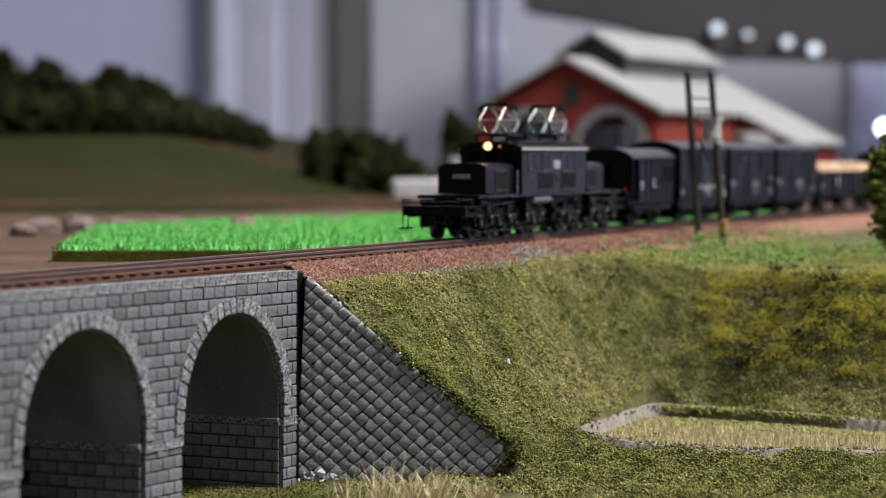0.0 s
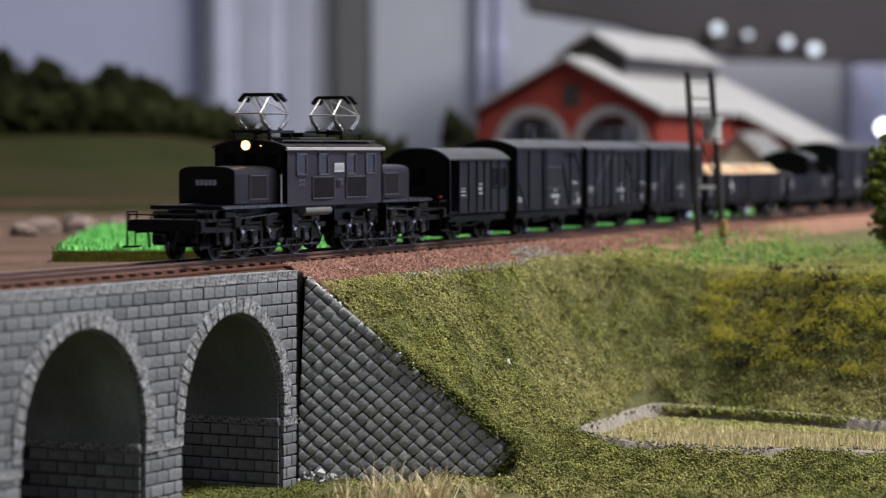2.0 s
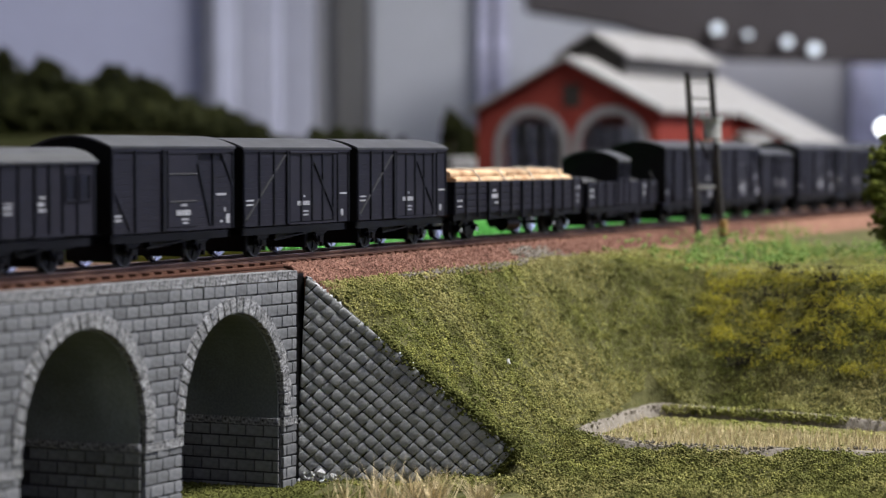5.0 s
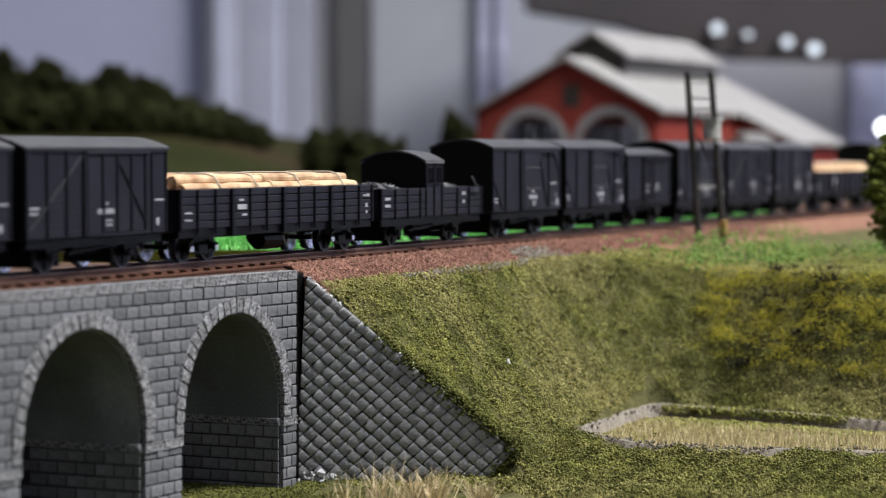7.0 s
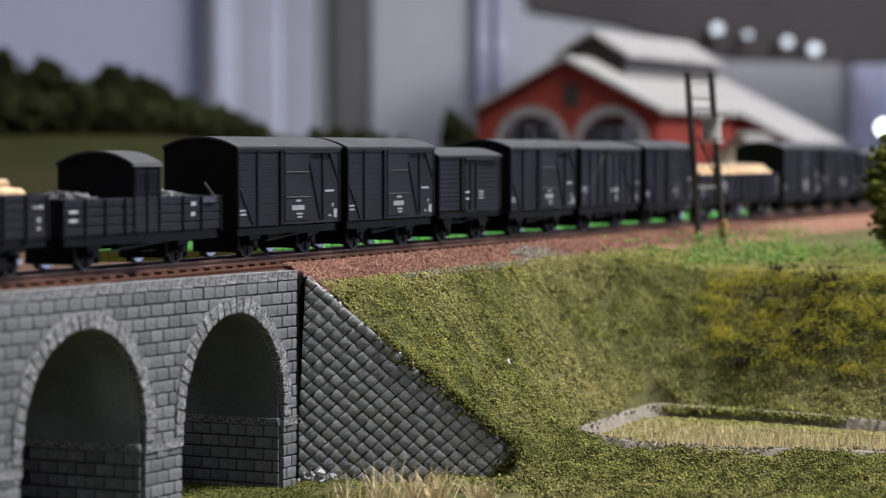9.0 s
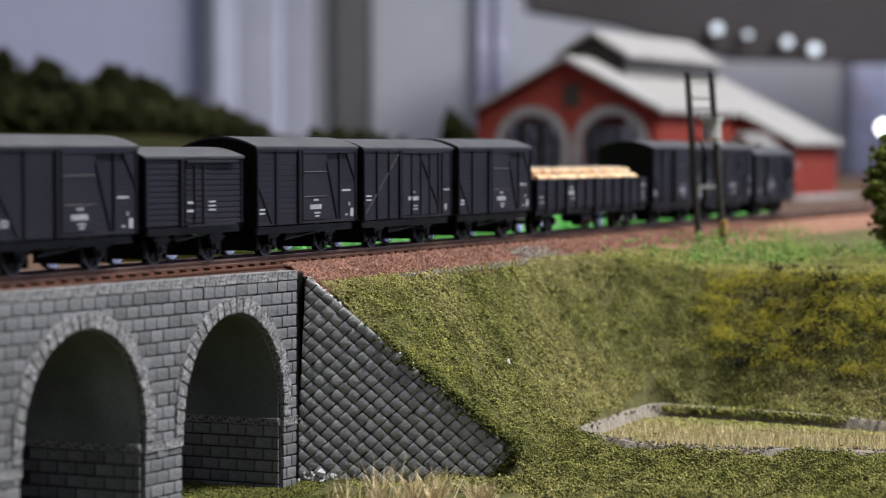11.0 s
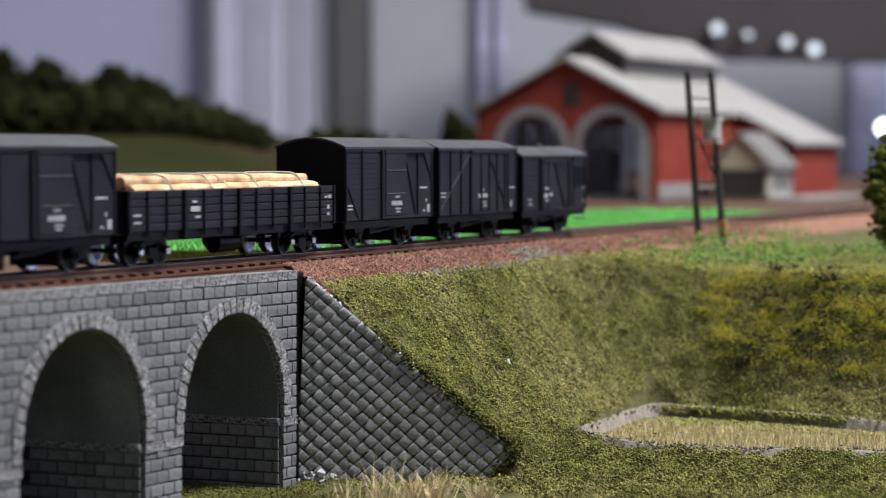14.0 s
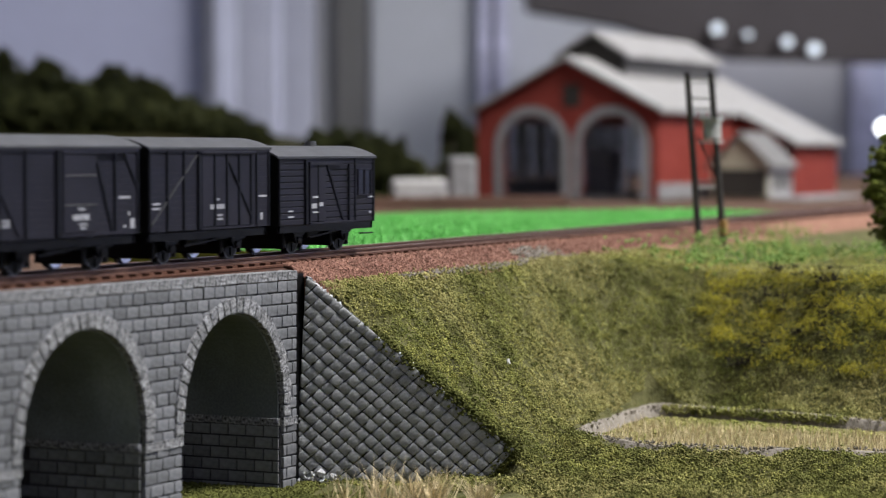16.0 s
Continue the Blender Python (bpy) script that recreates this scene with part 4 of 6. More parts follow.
def log_wagon():
    L = 84.5
    half = 8.5
    w = thing("bogie_open_wagon", label="long black bogie open wagon with planked sides", category="freight wagon", group="freight train")
    h = (14.9 - 7.0) / 5
    for s in (-1, 1):
        for k in range(5):
            part("plank", box(BM(), 0, L, min(s * half, s * (half - 0.7)), max(s * half, s * (half - 0.7)), 7.0 + k * h + 0.1, 7.0 + (k + 1) * h - 0.1, 0.12), BLACK, w)
        part("side_wall", box(BM(), 0, L, min(s * (half - 0.25), s * (half - 0.7)), max(s * (half - 0.25), s * (half - 0.7)), 6.9, 14.9), BLACK_RIB, w)
    part("end_wall", box(BM(), 0, 0.7, -half, half, 6.9, 14.9), BLACK, w)
    part("end_wall", box(BM(), L - 0.7, L, -half, half, 6.9, 14.9), BLACK, w)
    part("floor", box(BM(), 0.5, L - 0.5, -7.8, 7.8, 6.4, 7.4), BROWN_IN, w, "brown inside floor")
    for s in (-1, 1):
        part("lining", box(BM(), 0.7, L - 0.7, min(s * 7.8, s * 7.6), max(s * 7.8, s * 7.6), 7.4, 14.7), BROWN_IN, w, "brown inside lining")
    part("lining", box(BM(), L - 0.95, L - 0.72, -7.6, 7.6, 7.4, 14.7), BROWN_IN, w, "brown inside lining")
    ribs(w, [6.9 + k * 7.05 for k in range(11)], half, 6.0, 14.8, 0.5, 0.4, "stake")
    ribs(w, (20.6, 42.2, 63.8), half, 5.4, 14.9, 1.3, 0.6, "door_post")
    ribs(w, (0.5, L - 0.5), half, 6.6, 14.9, 0.7, 0.3, "corner_post")
    bm = BM()
    for s in (-1, 1):
        box(bm, 0.3, L - 0.3, min(s * 8.2, s * 7.2), max(s * 8.2, s * 7.2), 5.4, 6.9)
    box(bm, 0.3, L - 0.3, -2.5, 2.5, 4.8, 6.4)
    part("underframe", bm, UNDER, w)
    part("brake_cylinder", rod(BM(), (39, -4.2, 3.7), (47, -4.2, 3.7), 1.9, seg=12), UNDER, w)
    part("brake_cylinder", rod(BM(), (50, 3.2, 3.9), (55, 3.2, 3.9), 1.6, seg=12), UNDER, w)
    letters(w, half + 0.05, [(23.0, 26.6, 10.5, 11.7), (23.6, 25.4, 12.2, 12.8), (24.8, 26.8, 9.2, 9.8), (2.0, 4.8, 10.0, 10.5), (2.0, 4.8, 8.6, 9.1), (79.6, 81.0, 12.2, 12.8), (81.4, 82.6, 12.1, 13.0), (80.8, 81.8, 9.8, 10.8), (80.8, 81.8, 8.4, 9.2)])
    bolts(w, [6.9 + k * 7.05 for k in range(11)], half + 0.42, 7.6)
    bolts(w, [6.9 + k * 7.05 for k in range(11)], half + 0.42, 13.8)
    bogie(w, 12.0), bogie(w, 72.5)
    coupler(w, 0.2, -1), coupler(w, L - 0.2, 1)
    r = random.Random(7)
    k = 0
    for z, rows_, inset in ((12.6, 6, 2.0), (14.75, 6, 2.0), (16.6, 5, 4.0)):
        for j in range(rows_):
            y = -6.6 + 13.2 * j / (rows_ - 1) if rows_ == 6 else -5.4 + 10.8 * j / 4
            for half_ in (0, 1):
                x0 = (2.5 if half_ == 0 else 39.0) + r.uniform(-1.5, 1.5)
                x1 = x0 + 36.5 + r.uniform(-1.5, 1.5) + (2 if half_ else 0)
                if x1 > L - 4.5:
                    x1 = L - 4.5 - r.uniform(0, 2)
                rad = r.uniform(1.0, 1.38)
                bm = BM()
                rod(bm, (0, 0, 0), (x1 - x0, r.uniform(-0.3, 0.3), r.uniform(-0.1, 0.1)), rad, rad * 0.93, 10)
                bmesh.ops.subdivide_edges(bm, edges=[e for e in bm.edges if e.calc_length() > 20], cuts=8)
                for v in bm.verts:
                    v.co += Vector((0, 0.12 * math.sin(v.co.x * 0.3 + k), 0.1 * math.sin(v.co.x * 0.4 + 2 * k)))
                    v.co.yz = v.co.yz * (1 + 0.07 * math.sin(v.co.x * 0.75 + 3 * k))
                part("log", bm, LOG, w, at=(x0, y, z), smooth=False)
                k += 1
    for x in (17, 33, 51, 71):
        bm = BM()
        pts = [(x + r.uniform(-0.4, 0.4) - q * 0.35, y, z) for q, (y, z) in enumerate(((-8.0, 14.9), (-7.75, 15.5), (-6.6, 17.35), (-5.2, 17.85), (0, 17.9), (5.4, 17.8), (7.7, 15.6), (8.0, 14.9)))]
        for p, q in zip(pts, pts[1:]):
            rod(bm, p, q, 0.2, seg=6)
        part("binding_twine", bm, TWINE, w, "pale binding twine")
    return w


def cabin_wagon():
    L = 57.0
    half = 8.3
    w = thing("open_wagon_with_cabin", label="black open wagon with middle brakeman cabin and coal load", category="freight wagon", group="freight train")
    h = (13.7 - 6.9) / 4
    for s in (-1, 1):
        for k in range(4):
            part("plank", box(BM(), 0, L, min(s * half, s * (half - 0.7)), max(s * half, s * (half - 0.7)), 6.9 + k * h + 0.1, 6.9 + (k + 1) * h - 0.1, 0.12), BLACK, w)
        part("side_wall", box(BM(), 0, L, min(s * (half - 0.25), s * (half - 0.7)), max(s * (half - 0.25), s * (half - 0.7)), 6.9, 13.7), BLACK_RIB, w)
    part("end_wall", box(BM(), 0, 0.7, -half, half, 6.9, 13.7), BLACK, w)
    part("end_wall", box(BM(), L - 0.7, L, -half, half, 6.9, 13.7), BLACK, w)
    part("floor", box(BM(), 0.5, L - 0.5, -7.8, 7.8, 6.4, 7.2), UNDER, w)
    ribs(w, (7.5, 14.2, 21.0, 42.0, 49.0), half, 6.6, 13.6, 0.6, 0.35, "stake")
    ribs(w, (0.4, L - 0.4), half, 6.6, 13.8, 0.6, 0.25, "corner_post")
    c = part("cabin", box(BM(), 24.0, 33.4, -half + 0.05, half - 0.05, 7.2, 19.7), BLACK, w, "black brakeman cabin")
    n = 12
    pts = [(-half, 19.6)] + [(-half + 2 * half * k / n, 19.6 + 2.4 * (1 - abs(-1 + 2 * k / n) ** 2.2)) for k in range(n + 1)] + [(half, 19.6)]
    # black cabin ends with their shade painted in
    part("cabin_end", prism(BM(), pts[1:-1], 24.05, 33.35, "x"), SHADED_BLACK, w)
    part("cabin_end", box(BM(), 23.9, 24.0, -half + 0.05, half - 0.05, 7.2, 19.7), SHADED_BLACK, w)
    # grey strips that paint the pale highlight along the cabin eave
    for s in (-1, 1):
        part("eave_strip", box(BM(), 23.6, 33.8, min(s * 8.2, s * 8.75), max(s * 8.2, s * 8.75), 19.4, 19.85, 0.08), TANK, w, "grey strip painting the eave highlight")
    part("brake_lever", bar(BM(), (53.5, -8.6, 13.4), (49.6, -8.8, 16.2), 0.3, 0.45), ROOF, w, "grey brake lever")
    part("lever_guide", box(BM(), 49.0, 54.0, -half - 0.5, -half - 0.3, 12.2, 13.5, 0.05), WHEEL, w)
    o = arc_roof(w, 9.4, half, 19.65, 2.4, "cabin_roof", 0.6, power=2.2)
    o.location.x = 24.0 * MM
    window_grid(w, 25.2, 27.8, 14.8, 18.4, half, 1)
    window_grid(w, 29.7, 32.3, 14.8, 18.4, half, 1)
    ribs(w, (24.2, 28.8, 33.2), half, 7, 19.5, 0.5, 0.3)
    rr = np.random.default_rng(8)
    for a, b in ((1, 23.8), (33.6, L - 1)):
        m = 420
        px, py = rr.uniform(a, b, m), rr.uniform(-7.6, 7.6, m)
        pz = 12.2 + 2.2 * np.exp(-((px - (a + b) / 2) / 8) ** 2 - (py / 6) ** 2) + rr.uniform(-0.3, 0.4, m)
        tagged(crumbs("coal_load", np.stack([px, py, pz], 1), rr.uniform(0.5, 1.0, m), COAL, w, "heap of grey-black coal", 9), kind="stuff")
        part("coal_bed", box(BM(), a, b, -7.6, 7.6, 7.3, 12.4), COAL, w)
    letters(w, half + 0.05, [(2.2, 5.0, 11.0, 11.8), (2.2, 5.0, 9.4, 10.2), (45.0, 46.8, 11.6, 12.6), (45.0, 46.6, 9.6, 10.6)])
    bolts(w, (7.5, 14.2, 21.0, 42.0, 49.0), half + 0.37, 7.4)
    bolts(w, (7.5, 14.2, 21.0, 42.0, 49.0), half + 0.37, 12.9)
    for z in (5.2, 3.6):
        part("step", box(BM(), 26.5, 31.5, -8.6, -7.6, z - 0.2, z), UNDER, w)
    underframe(w, L, (12.5, 44.5))
    return w


def pantograph(parent, x):
    p = part("pantograph", box(BM(), x - 5.5, x + 5.5, -4.6, -3.9, 26.2, 26.8), LOCO_BLACK, parent, "raised diamond pantograph with dark base")
    bm = box(BM(), x - 5.5, x + 5.5, 3.9, 4.6, 26.2, 26.8)
    for dx in (-5.3, 5.3):
        box(bm, x + dx - 0.35, x + dx + 0.35, -4.6, 4.6, 26.2, 26.8)
    box(bm, x - 2.2, x + 2.2, -1.2, 1.2, 26.0, 27.0, 0.2)
    part("base_frame", bm, LOCO_BLACK, p)
    for dx in (-4.6, 4.6):
        for y in (-4.2, 4.2):
            part("insulator", rod(BM(), (x + dx, y, 24.6), (x + dx, y, 26.3), 0.5, 0.4, 8), LOCO_BLACK, p)
    knee = 6.2
    for s in (-1, 1):
        for y in (-2.9, 2.9):
            part("lower_arm", rod(BM(), (x + s * 2.2, y, 27.0), (x + s * 5.0, y, 28.6), 0.5, 0.5, 8), SILVER, p, "bright silver lower arm")
            part("lower_arm", rod(BM(), (x + s * 4.9, y, 28.5), (x + s * knee, y, 30.4), 0.5, 0.36, 8), SILVER, p, "bright silver lower arm")
            part("upper_arm", rod(BM(), (x + s * knee, y, 30.4), (x + s * 1.5, y * 0.9, 34.2), 0.2, seg=6), ARM, p, "thin pale upper arm")
        part("cross_bar", rod(BM(), (x + s * knee, -3.2, 30.4), (x + s * knee, 3.2, 30.4), 0.16, seg=6), ARM, p)
        part("cross_bar", rod(BM(), (x + s * knee, -2.9, 30.4), (x + s * 1.5, 2.5, 34.2), 0.13, seg=6), ARM, p)
        bm = BM()
        pts = [(x + s * 1.5, -4.7, 33.0), (x + s * 1.5, -3.4, 34.4), (x + s * 1.5, 3.4, 34.4), (x + s * 1.5, 4.7, 33.0)]
        for a, b in zip(pts, pts[1:]):
            bar(bm, a, b, 1.1, 0.7)
        part("contact_strip", bm, LOCO_BLACK, p, "black contact strip with bent horns")
    for y in (-2.9, 2.9):
        part("tie_bar", rod(BM(), (x - knee, y, 30.4), (x + knee, y, 30.4), 0.11, seg=6), ARM, p)


def locomotive():
    """Local x runs from the front beam to the rear beam, 0 to 111."""
    w = thing("electric_locomotive", label="dark grape-brown electric locomotive with bonnets and raised pantographs", category="locomotive", group="freight train")
    half = 8.6
    A, B = 33.0, 79.0
    for s in (-1, 1):
        part("body_side", box(BM(), A, B, min(s * half, s * (half - 0.8)), max(s * half, s * (half - 0.8)), 10.7, 22.9), LOCO, w)
    part("body_floor", box(BM(), A, B, -half + 0.5, half - 0.5, 10.7, 11.4), LOCO_BLACK, w)
    n = 14
    for x0, x1 in ((A, A + 0.7), (B - 0.7, B)):
        pts = [(-half, 10.7)] + [(-half + 2 * half * k / n, 22.9 + 1.5 * (1 - abs(-1 + 2 * k / n) ** 2.4)) for k in range(n + 1)] + [(half, 10.7)]
        # cab ends in black instead of the body colour: their shade is painted in
        part("cab_front", prism(BM(), pts, x0, x1, "x"), LOCO_BLACK, w)
    arc_roof(w, B - A, half, 22.9, 1.5, over=0.6, power=2.4, material=LOCO_DARK).location.x = A * MM
    for s in (-1, 1):
        part("rain_strip", box(BM(), A - 0.4, B + 0.4, min(s * 8.6, s * 9.15), max(s * 8.6, s * 9.15), 22.5, 23.2, 0.1), TRIM, w, "pale rain strip")
        for xw in (37.8, 47.8, 61.0, 70.6):
            f = part("window", box(BM(), xw, xw + 4.0, min(s * half, s * (half + 0.08)), max(s * half, s * (half + 0.08)), 17.6, 21.6), PANE, w, "side window")
            bm = BM()
            for a, b, c, d in ((xw - 0.35, xw, 17.3, 21.9), (xw + 4.0, xw + 4.35, 17.3, 21.9), (xw - 0.35, xw + 4.35, 17.2, 17.6), (xw - 0.35, xw + 4.35, 21.6, 21.95)):
                box(bm, a, b, min(s * half, s * (half + 0.3)), max(s * half, s * (half + 0.3)), c, d)
            part("window_frame", bm, LOCO_TRIM, f, "pale-edged window frame")
        for xg in (44.8, 60.6):
            part("grille", box(BM(), xg, xg + 9.8, min(s * half, s * (half + 0.12)), max(s * half, s * (half + 0.12)), 12.4, 16.6), LOCO_DARK, w, "dark ventilation grille")
            for k in range(7):
                z = 12.7 + k * 0.58
                part("louvre", box(BM(), xg + 0.2, xg + 9.6, min(s * half, s * (half + 0.25)), max(s * half, s * (half + 0.17)), z, z + 0.3), LOCO_DARK, w)
            bm = BM()
            for a, b, c, d in ((xg - 0.2, xg, 12.2, 16.9), (xg + 9.8, xg + 10.0, 12.2, 16.9), (xg - 0.2, xg + 10, 16.7, 16.95), (xg - 0.2, xg + 10, 12.1, 12.35)):
                box(bm, a, b, min(s * half, s * (half + 0.3)), max(s * half, s * (half + 0.3)), c, d)
            part("grille_frame", bm, LOCO_TRIM, w, "pale-edged grille frame")
    part("number_plate", box(BM(), 54.8, 59.4, -half - 0.25, -half, 17.8, 19.8), WHITE, w, "small pale number plate")
    bm = BM()
    for k in range(3):
        box(bm, 55.3 + k * 1.3, 56.3 + k * 1.3, -half - 0.3, -half - 0.2, 18.3, 19.3)
    part("plate_marks", bm, MARK_DIM, w)
    for xv in (38.6, 56.6):
        for k in range(2):
            for j in range(2):
                part("vent_slot", box(BM(), xv + j * 1.5, xv + 1.1 + j * 1.5, -half - 0.14, -half, 15.0 + k * 0.9, 15.5 + k * 0.9), LOCO_TRIM, w)
    part("builders_plate", box(BM(), 56.0, 58.0, -half - 0.15, -half, 14.4, 16.0, 0.05), LOCO_DARK, w)
    part("air_tank", rod(BM(), (42.0, -7.6, 9.6), (54.0, -7.6, 9.6), 1.05, seg=14), TANK, w, "grey cylindrical air tank", smooth=False)
    for side in (0, 1):
        fx = (lambda q: q) if side == 0 else (lambda q: 112.0 - q)
        def bx(bm, x0, x1, y0, y1, z0, z1, bev=0.0):
            a, b = sorted((fx(x0), fx(x1)))
            return box(bm, a, b, y0, y1, z0, z1, bev)
        n = 12
        hb = 6.6
        pts = [(-hb, 11.6)] + [(hb * math.copysign(abs(c) ** 0.55, c), 17.6 + 1.7 * abs(s_) ** 0.7) for c, s_ in ((-math.cos(math.pi * k / n), math.sin(math.pi * k / n)) for k in range(n + 1))] + [(hb, 11.6)]
        a, b = sorted((fx(15.0), fx(33.0)))
        part("bonnet", prism(BM(), pts, a, b, "x"), BONNET_SHADED, w, "rounded end bonnet")
        # thin black plate paints the shade on the bonnet front
        a, b = sorted((fx(14.85), fx(15.0)))
        part("bonnet_front", prism(BM(), pts, a, b, "x"), LOCO_BLACK, w)
        for s in (-1, 1):
            part("bonnet_grille", bx(BM(), 21, 28, min(s * 6.6, s * 6.75), max(s * 6.6, s * 6.75), 12.6, 17.2, 0.05), LOCO_DARK, w, "dark bonnet grille")
            bm = BM()
            for a0, a1, z0, z1 in ((20.8, 21.0, 12.4, 17.4), (28.0, 28.2, 12.4, 17.4), (20.8, 28.2, 12.3, 12.55), (20.8, 28.2, 17.2, 17.45)):
                bx(bm, a0, a1, min(s * 6.6, s * 6.85), max(s * 6.6, s * 6.85), z0, z1)
            part("grille_frame", bm, LOCO_TRIM, w)
            part("grab_rail", rod(BM(), (fx(32.2), s * 7.9, 11.5), (fx(32.2), s * 7.9, 17.5), 0.16, seg=6), TRIM, w)
        part("platform", bx(BM(), 6.5, 33, -8.4, 8.4, 10.6, 11.4, 0.1), LOCO_BLACK, w, "black end platform")
        part("platform_edge", bx(BM(), 6.3, 33, -8.75, -8.4, 10.7, 11.25), WHEEL, w)
        part("buffer_beam", bx(BM(), -2.0, -0.4, -8.6, 8.6, 6.4, 8.6, 0.15), LOCO_BLACK, w)
        part("pilot_deck", bx(BM(), -2.2, 12, -7.6, 7.6, 8.2, 8.8), LOCO_BLACK, w)
        for y in (-8.0, 8.0):
            bm = BM()
            for p, q in (((fx(-2.8), y, 6.4), (fx(-2.8), y, 10.4)), ((fx(0.8), y, 7.4), (fx(0.8), y, 10.4)), ((fx(-2.8), y, 10.4), (fx(0.8), y, 10.4)), ((fx(-2.8), y, 6.4), (fx(-2.8), y, 3.4)), ((fx(0.2), y, 6.4), (fx(0.2), y, 3.4))):
                rod(bm, p, q, 0.2, seg=6)
            bx(bm, -3.2, 1.2, y - 0.9, y + 0.9, 3.1, 3.5)
            part("footstep", bm, LOCO_BLACK, w)
        bm = BM()
        rod(bm, (fx(-2.6), -7.8, 9.8), (fx(-2.6), 7.8, 9.8), 0.18, seg=6)
        for y in (-7.6, -2.6, 2.6, 7.6):
            rod(bm, (fx(-2.6), y, 7.6), (fx(-2.6), y, 9.8), 0.18, seg=6)
        part("end_rail", bm, LOCO_BLACK, w, "thin end handrail")
        coupler(w, fx(-1.8), -1 if side == 0 else 1)
        # bogie frame
        for s in (-1, 1):
            y = s * 7.0
            bm = BM()
            bx(bm, -1, 53, y - 0.5, y + 0.5, 5.6, 6.8, 0.1)
            bx(bm, 6, 51, y - 0.3, y + 0.3, 3.2, 3.8, 0.05)
            for xa in (9.5, 21, 32, 43.5):
                bx(bm, xa - 1.3, xa + 1.3, y - 0.9, y + 0.9, 2.8, 5.9, 0.3)
                bx(bm, xa - 3.6, xa - 2.9, y - 0.6, y + 0.6, 3.2, 8.4, 0.1)
                bx(bm, xa + 2.9, xa + 3.6, y - 0.6, y + 0.6, 3.2, 8.4, 0.1)
            part("bogie_frame", bm, LOCO_BLACK, w)
            for xa in (9.5, 21, 32, 43.5):
                part("leaf_spring", bx(BM(), xa - 2.8, xa + 2.8, y - 0.75, y + 0.75, 7.2, 7.9, 0.2), UNDER, w)
                part("brake_hanger", bar(BM(), (fx(xa + 4.6), y - s * 0.2, 7.0), (fx(xa + 4.0), y - s * 0.2, 2.0), 0.6), WHEEL, w)
        wheelset(w, fx(9.5), 2.9, plain=True)
        for xa in (21, 32, 43.5):
            wheelset(w, fx(xa), 4.1, plain=True)
        for k, xa in enumerate((13.5, 26.5, 37.5)):
            part("sand_box", bx(BM(), xa - 1.6, xa + 1.6, -8.3, -6.4, 6.6, 9.4, 0.4), LOCO_BLACK, w)
            part("sand_pipe", rod(BM(), (fx(xa), -7.6, 6.6), (fx(xa + 1.4), -6.6, 1.2), 0.22, seg=6), WHEEL, w)
            part("coil_spring", rod(BM(), (fx(xa + 2.6), -7.4, 4.0), (fx(xa + 2.6), -7.4, 6.2), 0.8, seg=10), WHEEL, w, "dark metal coil spring")
        for xa in (9.5, 21, 32, 43.5):
            part("axlebox_cover", rod(BM(), (fx(xa), -8.0, 4.2), (fx(xa), -7.6, 4.2), 0.9, seg=12), WHEEL, w, "round axlebox cover")
        for xa in (15.2, 26.5, 37.8, 48.6):
            part("spring_hanger", bar(BM(), (fx(xa - 1.2), -7.9, 7.6), (fx(xa + 1.0), -7.9, 4.2), 0.45, 0.5), WHEEL, w, "dark metal spring hanger")
            part("hanger_pin", rod(BM(), (fx(xa), -8.3, 5.9), (fx(xa), -7.7, 5.9), 0.38, seg=8), STEEL, w, "bright pin")
        part("brake_rod", rod(BM(), (fx(7), -7.3, 2.2), (fx(50), -7.3, 2.6), 0.2, seg=6), WHEEL, w)
        for y in (-3.4, 3.4):
            part("air_hose", rod(BM(), (fx(-2.3), y, 6.6), (fx(-2.9), y * 0.8, 3.2), 0.28, seg=6), LOCO_BLACK, w, "black air hose")
        part("end_reservoir", rod(BM(), (fx(6.0), -7.0, 9.6), (fx(6.0), 7.0, 9.6), 0.9, seg=10), LOCO_BLACK, w)
        part("lever_box", bx(BM(), 8.2, 12.6, -8.2, -6.2, 8.8, 10.4, 0.3), LOCO_BLACK, w)
        part("equaliser_pipe", rod(BM(), (fx(13), -7.9, 8.6), (fx(34), -7.9, 9.6), 0.22, seg=6), WHEEL, w)
        part("ladder", bar(BM(), (fx(33.5), -8.8, 4.2), (fx(33.5), -8.8, 10.6), 0.3, 2.2), LOCO_BLACK, w)
    for s in (-1, 1):
        for a, b in ((4.5, 52.5), (59.5, 107.5)):
            part("bogie_plate", box(BM(), a, b, min(s * 6.1, s * 6.4), max(s * 6.1, s * 6.4), 3.4, 9.6), LOCO_BLACK, w)
    part("frame_core", box(BM(), 5, 107, -3.2, 3.2, 4.8, 10.7), LOCO_BLACK, w)
    for x0 in (40.0,):
        part("roof_hatch", box(BM(), 48.0, 66.0, -4, 4, 24.3, 25.4, 0.3), LOCO_DARK, w)
        part("resistor_box", box(BM(), 51.5, 57.5, -3, 3, 25.4, 26.4, 0.2), LOCO_BLACK, w)
    for y in (-6.3, 6.3):
        bm = box(BM(), A + 1, B - 1, y - 1.0, y + 1.0, 24.5, 24.8)
        for k in range(5):
            box(bm, A + 2 + k * 10, A + 2.5 + k * 10, y - 0.3, y + 0.3, 23.5, 24.6)
        part("running_board", bm, ROOF, w, "grey roof walkway")
    pantograph(w, 38.5), pantograph(w, 72.0)
    part("headlamp", rod(BM(), (31.2, 0, 23.6), (33.4, 0, 23.6), 1.1, seg=16), LOCO_BLACK, w, "round headlamp")
